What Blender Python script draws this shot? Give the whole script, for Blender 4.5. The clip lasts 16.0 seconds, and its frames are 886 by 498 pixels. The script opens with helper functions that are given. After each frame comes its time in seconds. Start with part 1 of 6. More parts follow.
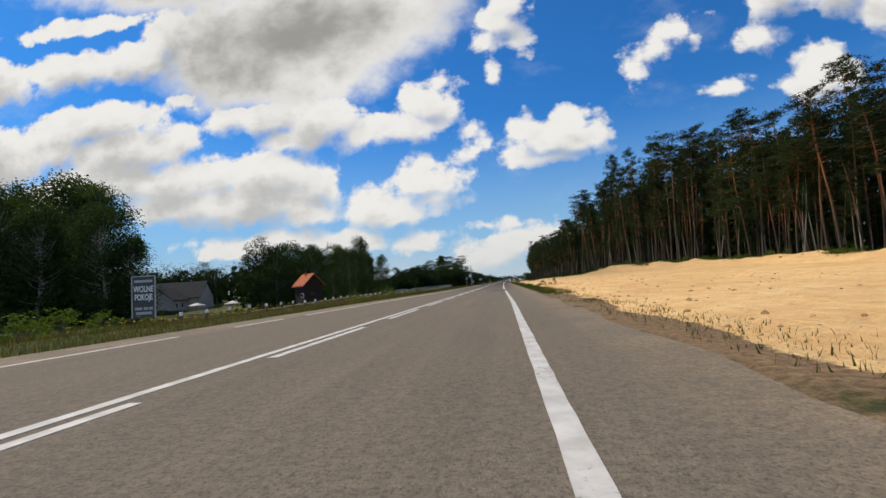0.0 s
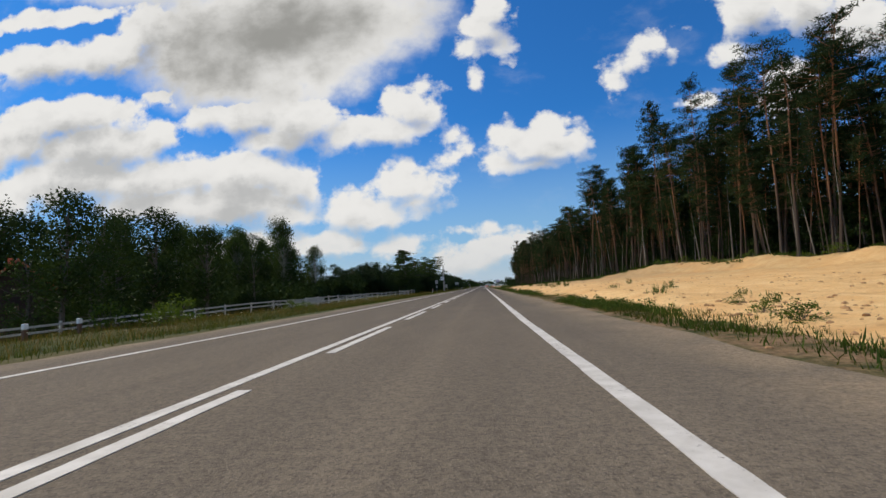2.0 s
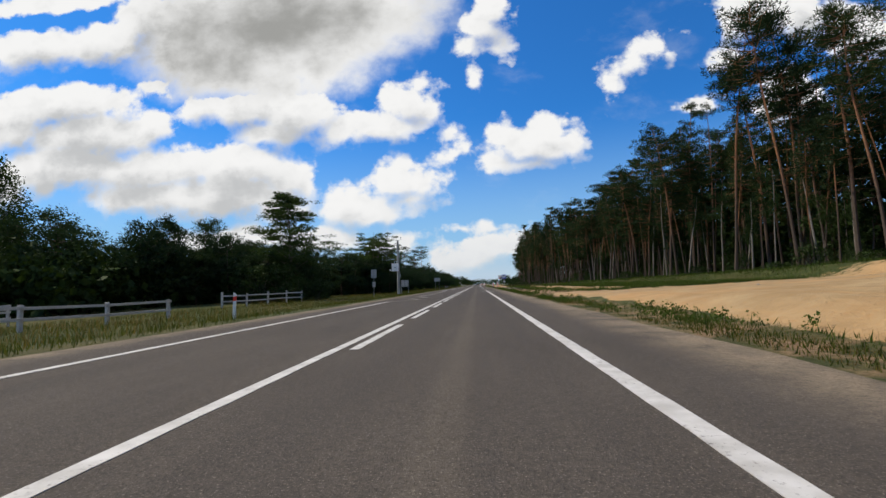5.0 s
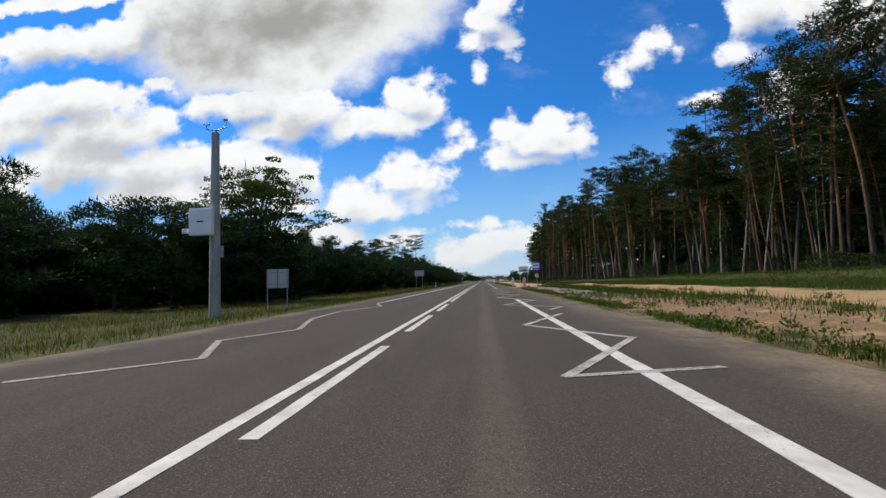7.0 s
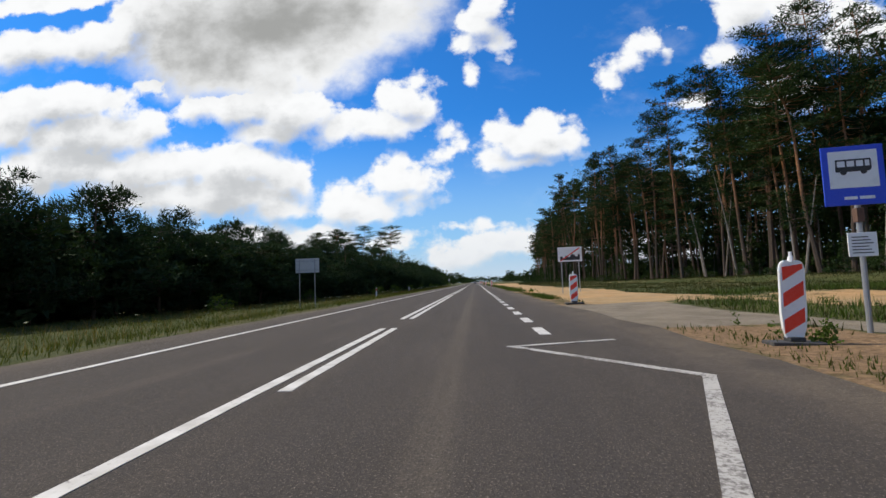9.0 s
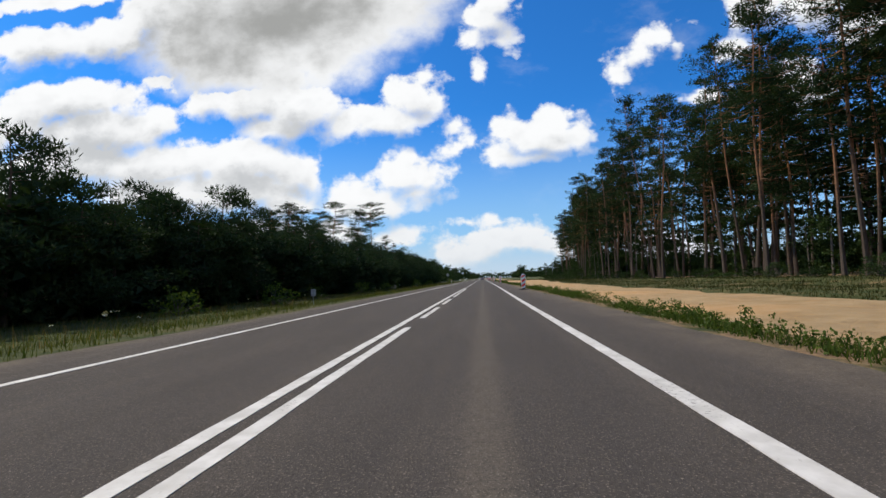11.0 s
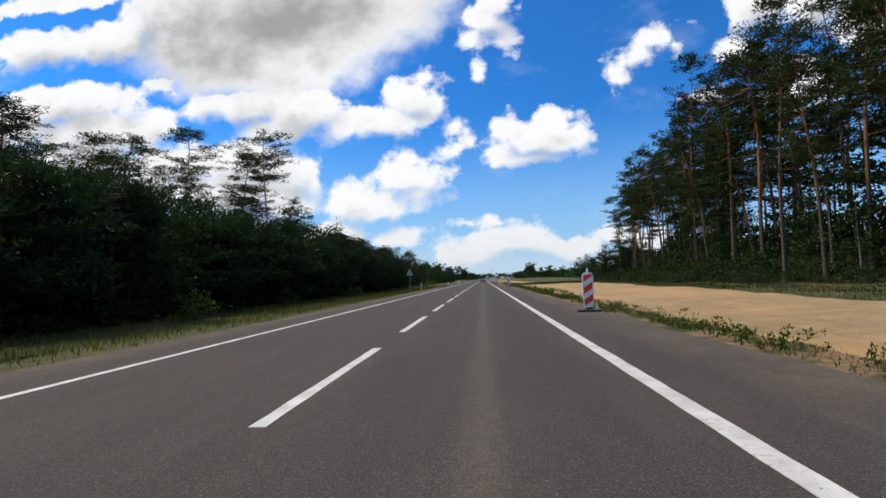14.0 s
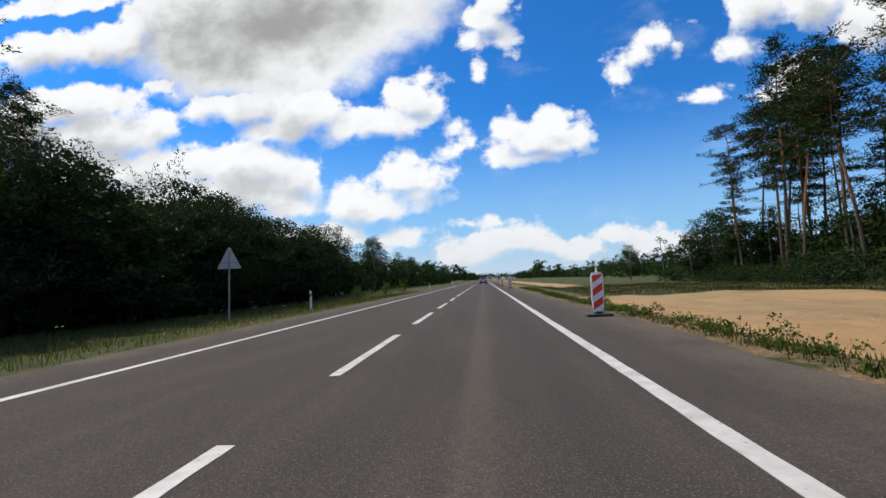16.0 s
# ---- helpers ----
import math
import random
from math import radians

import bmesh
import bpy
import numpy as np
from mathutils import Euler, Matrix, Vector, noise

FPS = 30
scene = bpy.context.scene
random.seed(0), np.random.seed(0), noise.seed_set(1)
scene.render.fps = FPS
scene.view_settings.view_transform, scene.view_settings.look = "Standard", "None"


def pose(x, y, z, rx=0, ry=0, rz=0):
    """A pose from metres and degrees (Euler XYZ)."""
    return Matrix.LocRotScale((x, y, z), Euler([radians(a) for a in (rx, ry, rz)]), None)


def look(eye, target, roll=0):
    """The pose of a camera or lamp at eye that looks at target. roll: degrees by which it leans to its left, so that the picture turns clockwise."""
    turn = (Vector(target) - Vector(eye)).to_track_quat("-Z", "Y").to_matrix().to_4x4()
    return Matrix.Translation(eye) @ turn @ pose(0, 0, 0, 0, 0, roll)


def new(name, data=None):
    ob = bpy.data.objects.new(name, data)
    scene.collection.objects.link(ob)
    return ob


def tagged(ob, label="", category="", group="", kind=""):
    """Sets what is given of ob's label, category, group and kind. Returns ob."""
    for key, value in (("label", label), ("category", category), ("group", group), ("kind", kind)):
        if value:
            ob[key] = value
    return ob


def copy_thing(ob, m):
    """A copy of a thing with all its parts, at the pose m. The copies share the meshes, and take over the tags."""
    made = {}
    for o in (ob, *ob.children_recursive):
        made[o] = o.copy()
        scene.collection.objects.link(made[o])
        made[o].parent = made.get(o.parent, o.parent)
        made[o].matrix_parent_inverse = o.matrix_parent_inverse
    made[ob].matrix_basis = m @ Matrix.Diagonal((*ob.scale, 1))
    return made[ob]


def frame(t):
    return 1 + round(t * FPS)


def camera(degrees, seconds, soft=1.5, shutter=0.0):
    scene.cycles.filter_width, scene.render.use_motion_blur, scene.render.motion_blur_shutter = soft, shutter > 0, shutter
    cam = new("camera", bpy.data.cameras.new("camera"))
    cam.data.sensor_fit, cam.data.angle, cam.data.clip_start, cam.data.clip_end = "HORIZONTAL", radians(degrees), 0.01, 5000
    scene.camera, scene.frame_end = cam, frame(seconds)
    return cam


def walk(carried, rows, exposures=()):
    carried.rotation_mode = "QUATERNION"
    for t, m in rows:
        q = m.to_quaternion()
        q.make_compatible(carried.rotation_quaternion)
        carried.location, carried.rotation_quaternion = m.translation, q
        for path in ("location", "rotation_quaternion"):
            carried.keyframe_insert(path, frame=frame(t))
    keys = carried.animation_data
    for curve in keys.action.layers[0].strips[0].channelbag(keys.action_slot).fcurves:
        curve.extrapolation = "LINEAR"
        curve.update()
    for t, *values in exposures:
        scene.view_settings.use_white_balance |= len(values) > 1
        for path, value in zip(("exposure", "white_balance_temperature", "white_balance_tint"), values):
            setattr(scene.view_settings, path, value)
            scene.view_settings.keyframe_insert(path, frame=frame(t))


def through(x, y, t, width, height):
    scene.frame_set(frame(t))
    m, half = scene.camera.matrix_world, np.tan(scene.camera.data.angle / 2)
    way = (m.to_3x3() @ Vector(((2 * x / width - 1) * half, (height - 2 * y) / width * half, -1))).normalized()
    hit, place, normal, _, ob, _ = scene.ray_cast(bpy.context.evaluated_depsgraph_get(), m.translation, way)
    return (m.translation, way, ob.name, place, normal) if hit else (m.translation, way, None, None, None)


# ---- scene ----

# ---------------------------------------------------------------- camera
cam = camera(88.0, 16.0, soft=1.5, shutter=0.0)
PATH = [
    (0, (3.687, 0.641, 0.895), (3.435, 2.619, 1.05), -3.7),
    (0.5, (3.441, 12.269, 0.882), (3.213, 14.249, 1.04), -3.7),
    (1, (3.094, 24.026, 0.891), (2.889, 26.01, 1.043), -3.9),
    (1.5, (2.907, 36.132, 0.884), (2.721, 38.117, 1.045), -3.3),
    (2, (2.645, 48.438, 0.894), (2.48, 50.424, 1.063), -2.9),
    (2.5, (2.475, 60.912, 0.896), (2.333, 62.9, 1.061), -2.5),
    (3, (2.426, 73.477, 0.902), (2.295, 75.466, 1.055), -2.2),
    (3.5, (2.422, 86.032, 0.934), (2.288, 88.021, 1.094), -1.8),
    (6, (2.044, 149.064, 0.964), (1.889, 151.053, 1.115), -1.7),
    (6.5, (1.975, 161.611, 0.993), (1.806, 163.599, 1.137), -1.5),
    (7, (1.881, 173.875, 1.017), (1.715, 175.863, 1.159), -1.6),
    (7.5, (1.824, 185.929, 1.031), (1.681, 187.919, 1.177), -1.7),
    (8, (1.943, 197.962, 1.04), (1.816, 199.953, 1.188), -1.8),
    (8.5, (2.107, 210.066, 1.053), (1.981, 212.056, 1.206), -2.1),
    (9, (2.299, 222.214, 1.052), (2.164, 224.204, 1.201), -2.1),
    (11.5, (1.925, 282.953, 1.037), (1.756, 284.942, 1.168), -1.8),
    (12, (1.972, 294.962, 1.076), (1.804, 296.95, 1.212), -1.7),
    (12.5, (2.034, 306.889, 1.113), (1.871, 308.877, 1.252), -1.8),
    (13, (2.082, 318.611, 1.133), (1.916, 320.599, 1.273), -1.6),
    (13.5, (2.001, 330.251, 1.151), (1.835, 332.239, 1.29), -1.7),
    (14, (2.002, 341.915, 1.154), (1.835, 343.903, 1.29), -2.1),
    (14.5, (2.032, 353.364, 1.159), (1.859, 355.351, 1.3), -2.2),
    (15, (1.985, 364.724, 1.18), (1.806, 366.711, 1.312), -2.2),
    (15.5, (1.985, 376.114, 1.177), (1.812, 378.103, 1.309), -2.2),
    (16, (2.068, 387.666, 1.165), (1.897, 389.654, 1.303), -2.3),
]
walk(cam, [(t, look(eye, target, roll)) for t, eye, target, roll in PATH],
     exposures=[(0, -0.40, 6900, 9), (1.5, -0.44, 6850, 9), (3.0, -0.46, 6750, 9), (4.6, -0.32, 6700, 9), (6.0, -0.22, 6600, 9), (9.0, -0.18, 6550, 9), (16.0, -0.18, 6500, 9)])

# ---------------------------------------------------------------- node helpers


class Nodes:
    """Short forms for building node trees."""

    def __init__(self, tree):
        self.tree = tree
        tree.nodes.clear()

    def add(self, kind, operation="", clamp=False, interpolation="", data="", blend="", attribute_name="", sky_type="", sun_disc=True):
        n = self.tree.nodes.new(kind)
        if operation:
            n.operation = operation
        if clamp:
            n.use_clamp = True
        if interpolation:
            n.interpolation_type = interpolation
        if data:
            n.data_type = data
        if blend:
            n.blend_type = blend
        if attribute_name:
            n.attribute_name = attribute_name
        if sky_type:
            n.sky_type, n.sun_disc = sky_type, sun_disc
        return n

    def link(self, a, b):
        self.tree.links.new(a, b)

    def put(self, socket, value):
        if isinstance(value, bpy.types.NodeSocket):
            self.link(value, socket)
        elif value is not None:
            socket.default_value = value

    def math(self, op, a, b=None, c=None, clamp=False):
        n = self.add("ShaderNodeMath", operation=op, clamp=clamp)
        for s, v in zip(n.inputs, (a, b, c)):
            self.put(s, v)
        return n.outputs[0]

    def vec(self, op, a, b=None, c=None, scale=None):
        n = self.add("ShaderNodeVectorMath", operation=op)
        for s, v in zip(n.inputs, (a, b, c)):
            self.put(s, v)
        if scale is not None:
            self.put(n.inputs["Scale"], scale)
        return n.outputs["Value"] if op in ("LENGTH", "DOT_PRODUCT", "DISTANCE") else n.outputs[0]

    def ramp(self, value, a, b, lo=0.0, hi=1.0, smooth=True):
        n = self.add("ShaderNodeMapRange", interpolation="SMOOTHSTEP" if smooth else "LINEAR")
        for s, v in zip(n.inputs, (value, a, b, lo, hi)):
            self.put(s, v)
        return n.outputs[0]

    def noise(self, where, scale, detail=4.0, rough=0.55, colour=False):
        n = self.add("ShaderNodeTexNoise")
        self.put(n.inputs["Vector"], where)
        n.inputs["Scale"].default_value, n.inputs["Detail"].default_value, n.inputs["Roughness"].default_value = scale, detail, rough
        return n.outputs["Color" if colour else "Fac"]

    def mix(self, fac, a, b, blend="MIX"):
        n = self.add("ShaderNodeMix", data="RGBA", blend=blend)
        self.put(n.inputs[0], fac)
        self.put(n.inputs[6], a if not isinstance(a, tuple) else (*a, 1.0) if len(a) == 3 else a)
        self.put(n.inputs[7], b if not isinstance(b, tuple) else (*b, 1.0) if len(b) == 3 else b)
        return n.outputs[2]

    def xyz(self, v):
        n = self.add("ShaderNodeSeparateXYZ")
        self.put(n.inputs[0], v)
        return n.outputs

    def join(self, x, y, z=0.0):
        n = self.add("ShaderNodeCombineXYZ")
        for s, v in zip(n.inputs, (x, y, z)):
            self.put(s, v)
        return n.outputs[0]


# ---------------------------------------------------------------- sky, clouds, sun
SUN_TO = Vector((-0.66, 0.21, 0.92)).normalized()

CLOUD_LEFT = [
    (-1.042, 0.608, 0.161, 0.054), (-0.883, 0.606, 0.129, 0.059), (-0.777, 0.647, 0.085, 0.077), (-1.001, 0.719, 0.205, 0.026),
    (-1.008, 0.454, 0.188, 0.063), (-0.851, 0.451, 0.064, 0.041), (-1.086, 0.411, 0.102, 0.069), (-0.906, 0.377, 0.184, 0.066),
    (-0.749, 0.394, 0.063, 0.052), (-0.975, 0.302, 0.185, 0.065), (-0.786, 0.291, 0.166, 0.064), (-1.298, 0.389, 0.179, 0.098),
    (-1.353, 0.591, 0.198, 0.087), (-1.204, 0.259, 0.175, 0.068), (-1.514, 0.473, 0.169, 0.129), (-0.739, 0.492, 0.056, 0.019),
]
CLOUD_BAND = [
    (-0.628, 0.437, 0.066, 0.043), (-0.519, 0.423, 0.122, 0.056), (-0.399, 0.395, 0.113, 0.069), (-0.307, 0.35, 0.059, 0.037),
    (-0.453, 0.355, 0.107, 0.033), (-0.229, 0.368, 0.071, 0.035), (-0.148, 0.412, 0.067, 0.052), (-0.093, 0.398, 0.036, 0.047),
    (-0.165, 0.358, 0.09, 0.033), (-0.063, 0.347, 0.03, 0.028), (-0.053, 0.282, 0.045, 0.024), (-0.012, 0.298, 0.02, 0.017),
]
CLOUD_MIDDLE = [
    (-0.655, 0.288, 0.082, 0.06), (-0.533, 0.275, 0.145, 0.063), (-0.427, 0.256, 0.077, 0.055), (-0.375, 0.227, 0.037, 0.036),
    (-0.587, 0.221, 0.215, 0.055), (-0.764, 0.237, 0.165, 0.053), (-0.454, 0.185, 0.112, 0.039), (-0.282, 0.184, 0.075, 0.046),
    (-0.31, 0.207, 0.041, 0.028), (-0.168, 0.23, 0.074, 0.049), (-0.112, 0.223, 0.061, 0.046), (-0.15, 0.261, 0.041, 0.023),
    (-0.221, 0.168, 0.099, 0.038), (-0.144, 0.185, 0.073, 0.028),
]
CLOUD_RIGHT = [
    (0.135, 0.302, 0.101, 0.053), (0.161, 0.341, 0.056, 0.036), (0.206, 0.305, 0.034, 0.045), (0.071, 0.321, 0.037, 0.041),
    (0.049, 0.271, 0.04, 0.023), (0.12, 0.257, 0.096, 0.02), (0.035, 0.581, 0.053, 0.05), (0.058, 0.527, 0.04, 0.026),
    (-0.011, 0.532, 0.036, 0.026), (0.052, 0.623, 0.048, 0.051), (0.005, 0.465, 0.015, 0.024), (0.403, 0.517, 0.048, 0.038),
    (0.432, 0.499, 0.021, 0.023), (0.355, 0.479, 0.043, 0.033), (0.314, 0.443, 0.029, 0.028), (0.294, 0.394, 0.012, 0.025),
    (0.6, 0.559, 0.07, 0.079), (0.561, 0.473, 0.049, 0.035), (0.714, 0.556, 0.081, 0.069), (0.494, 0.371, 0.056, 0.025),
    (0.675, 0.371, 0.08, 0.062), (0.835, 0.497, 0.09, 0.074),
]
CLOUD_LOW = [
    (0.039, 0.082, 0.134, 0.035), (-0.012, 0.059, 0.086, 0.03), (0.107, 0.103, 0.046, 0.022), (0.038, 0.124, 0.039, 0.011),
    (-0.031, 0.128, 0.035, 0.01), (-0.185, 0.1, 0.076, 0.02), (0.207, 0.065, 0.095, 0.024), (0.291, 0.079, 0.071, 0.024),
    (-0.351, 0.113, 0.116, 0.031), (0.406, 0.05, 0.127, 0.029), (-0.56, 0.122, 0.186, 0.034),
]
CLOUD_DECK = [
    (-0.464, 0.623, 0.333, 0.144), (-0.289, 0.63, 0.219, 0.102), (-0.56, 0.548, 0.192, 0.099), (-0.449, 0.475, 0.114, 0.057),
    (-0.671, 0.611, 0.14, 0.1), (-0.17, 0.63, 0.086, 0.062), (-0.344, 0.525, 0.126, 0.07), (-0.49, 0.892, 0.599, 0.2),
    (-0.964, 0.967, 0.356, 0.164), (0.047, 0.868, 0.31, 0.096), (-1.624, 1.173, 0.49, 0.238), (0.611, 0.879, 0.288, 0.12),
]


def build_sky():
    world = bpy.data.worlds.new("sky")
    world.use_nodes = True
    scene.world = world
    n = Nodes(world.node_tree)
    way = n.add("ShaderNodeTexCoord").outputs["Generated"]
    x, y, z = n.xyz(way)
    sky = n.add("ShaderNodeTexSky", sky_type="NISHITA", sun_disc=False)
    sky.sun_elevation = math.asin(SUN_TO.z)
    sky.sun_rotation = math.atan2(SUN_TO.x, SUN_TO.y)
    sky.air_density, sky.dust_density, sky.ozone_density = 1.0, 0.3, 2.0
    blue = n.mix(1.0, n.vec("SCALE", sky.outputs[0], scale=SKY_GAIN), SKY_TINT, "MULTIPLY")

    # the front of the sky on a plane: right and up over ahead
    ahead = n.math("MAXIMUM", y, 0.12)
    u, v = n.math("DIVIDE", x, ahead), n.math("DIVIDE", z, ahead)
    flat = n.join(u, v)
    swell = n.vec("SCALE", n.vec("SUBTRACT", n.noise(flat, 4.5, 3.0, 0.5, colour=True), (0.5, 0.5, 0.5)), scale=0.060)
    curl = n.vec("SCALE", n.vec("SUBTRACT", n.noise(flat, 13.0, 4.0, 0.55, colour=True), (0.5, 0.5, 0.5)), scale=0.036)
    warped = n.vec("MULTIPLY", n.vec("ADD", n.vec("ADD", flat, swell), curl), (1.0, 1.0, 0.0))
    heads = n.add("ShaderNodeTexVoronoi")
    heads.feature = "SMOOTH_F1"
    n.link(n.vec("ADD", flat, curl), heads.inputs["Vector"])
    for socket, value in (("Scale", 17.0), ("Detail", 3.0), ("Roughness", 0.5), ("Lacunarity", 2.2), ("Smoothness", 0.7)):
        heads.inputs[socket].default_value = value
    puff = n.math("SUBTRACT", 0.40, heads.outputs["Distance"])
    wisp = n.math("SUBTRACT", n.noise(n.vec("MULTIPLY", flat, (1.0, 1.4, 1.0)), 15.0, 7.0, 0.58), 0.5)
    fluff = n.math("MULTIPLY_ADD", wisp, 0.075, n.math("MULTIPLY", puff, 0.040))

    def inside(where, blobs, melt=0.03):
        """How far a place lies inside the nearest cloud."""
        nearest = None
        for cu, cv, ru, rv in blobs:
            size = math.sqrt(ru * rv)
            off = n.vec("MULTIPLY_ADD", where, (1 / ru, 1 / rv, 0.0), (-cu / ru, -cv / rv, 0.0))
            far = n.math("MULTIPLY_ADD", n.vec("LENGTH", off), size, -size)
            nearest = far if nearest is None else n.math("SMOOTH_MIN", nearest, far, melt)
        return n.math("MULTIPLY", nearest, -1.0)

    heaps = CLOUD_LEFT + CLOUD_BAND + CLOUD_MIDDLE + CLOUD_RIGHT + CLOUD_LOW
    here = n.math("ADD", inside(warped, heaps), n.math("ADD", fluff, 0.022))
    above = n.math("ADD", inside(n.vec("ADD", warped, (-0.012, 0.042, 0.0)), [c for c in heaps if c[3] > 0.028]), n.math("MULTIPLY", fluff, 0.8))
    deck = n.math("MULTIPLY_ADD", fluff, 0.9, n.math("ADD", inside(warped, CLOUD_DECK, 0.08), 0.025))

    # crisp heads, frayed undersides, white rims and grey bases
    fray = n.ramp(above, -0.02, 0.05, 0.026, 0.062)
    heap_alpha = n.math("DIVIDE", n.math("ADD", here, 0.006), fray, clamp=True)
    deck_alpha = n.ramp(deck, -0.045, 0.06)
    veil = n.ramp(n.noise(n.vec("MULTIPLY", warped, (1.0, 1.7, 1.0)), 3.6, 6.0, 0.62), 0.52, 0.80, 0.0, 0.22)
    alpha = n.math("MAXIMUM", n.math("MAXIMUM", n.ramp(heap_alpha, 0.0, 1.0), deck_alpha), veil)
    shade = n.math("MULTIPLY_ADD", wisp, 0.05, above)
    body = n.mix(n.ramp(shade, -0.012, 0.075, 0.0, 0.92), WHITE_CLOUD, GREY_CLOUD)
    body = n.mix(n.ramp(wisp, -0.22, 0.02, 0.16, 0.0), body, GREY_CLOUD)
    heavy = n.math("MULTIPLY_ADD", wisp, 0.10, n.math("MULTIPLY_ADD", n.math("SUBTRACT", n.noise(flat, 3.2, 4.0, 0.5), 0.5), 0.22, deck))
    clouds = n.mix(n.ramp(heavy, -0.02, 0.21), body, DARK_CLOUD)
    clouds = n.mix(n.ramp(v, 0.02, 0.20, 0.45, 0.0), clouds, (0.70, 0.76, 0.84))

    # the rest of the sky goes on with the same broken cloud
    roof = n.vec("DIVIDE", way, n.join(n.math("MAXIMUM", z, 0.15), n.math("MAXIMUM", z, 0.15), 1.0))
    rest = n.noise(roof, 1.1, 6.0, 0.6)
    rest_alpha = n.ramp(rest, 0.5, 0.62)
    rest_body = n.mix(n.ramp(rest, 0.58, 0.72), WHITE_CLOUD, GREY_CLOUD)
    front = n.ramp(y, 0.12, 0.4)
    alpha = n.math("ADD", n.math("MULTIPLY", alpha, front), n.math("MULTIPLY", rest_alpha, n.math("SUBTRACT", 1.0, front)))
    clouds = n.mix(front, rest_body, clouds)
    haze = n.ramp(z, 0.0, 0.36, 0.85, 0.0)
    open_sky = n.mix(n.ramp(z, 0.0, 0.10, 0.8, 0.0), n.mix(haze, blue, HAZE), (0.66, 0.78, 0.92))
    colour = n.mix(n.math("MULTIPLY", alpha, n.ramp(z, 0.0, 0.05, 0.7, 1.0)), open_sky, clouds)
    back = n.add("ShaderNodeBackground")
    n.link(colour, back.inputs[0])
    back.inputs[1].default_value = 1.0
    out = n.add("ShaderNodeOutputWorld")
    n.link(back.outputs[0], out.inputs[0])


SKY_GAIN, SKY_TINT, HAZE = 0.078, (0.30, 1.24, 2.28), (0.44, 0.70, 0.96)
WHITE_CLOUD, GREY_CLOUD, DARK_CLOUD = (1.10, 1.11, 1.13), (0.62, 0.64, 0.67), (0.42, 0.425, 0.42)
build_sky()
sun = new("sun", bpy.data.lights.new("sun", "SUN"))
sun.data.energy, sun.data.angle, sun.data.color = 5.0, radians(0.7), (1.0, 0.90, 0.73)
sun.matrix_world = look((0, 0, 60), Vector((0, 0, 60)) - SUN_TO)

# ---------------------------------------------------------------- materials


def material(name):
    m = bpy.data.materials.new(name)
    m.use_nodes = True
    return m, Nodes(m.node_tree)


def finish(n, colour, rough=0.9, bump=None, strength=0.3, distance=0.02, metal=0.0, spec=0.5):
    p = n.add("ShaderNodeBsdfPrincipled")
    n.put(p.inputs["Base Color"], (*colour, 1.0) if isinstance(colour, tuple) else colour)
    n.put(p.inputs["Roughness"], rough)
    n.put(p.inputs["Metallic"], metal)
    n.put(p.inputs["Specular IOR Level"], spec)
    if bump is not None:
        b = n.add("ShaderNodeBump")
        b.inputs["Strength"].default_value, b.inputs["Distance"].default_value = strength, distance
        n.link(bump, b.inputs["Height"])
        n.link(b.outputs[0], p.inputs["Normal"])
    out = n.add("ShaderNodeOutputMaterial")
    n.link(p.outputs[0], out.inputs[0])


def place(n):
    return n.add("ShaderNodeNewGeometry").outputs["Position"]


def painted(name, colour, rough=0.5, metal=0.0, dirt=0.25, grime=(0.12, 0.11, 0.09), scale=6.0):
    """Paint, plastic or metal with faint stains and scratches."""
    m, n = material(name)
    at = n.add("ShaderNodeTexCoord").outputs["Object"]
    stain = n.ramp(n.noise(at, scale, 6.0, 0.65), 0.48, 0.75, 0.0, dirt)
    fine = n.noise(at, scale * 12, 3.0)
    c = n.mix(stain, colour, grime)
    c = n.mix(n.ramp(fine, 0.3, 0.7, 0.0, 0.04), c, (0.9, 0.9, 0.88))
    finish(n, c, n.ramp(fine, 0.2, 0.8, rough - 0.08, rough + 0.12), fine, 0.08, 0.003, metal)
    return m


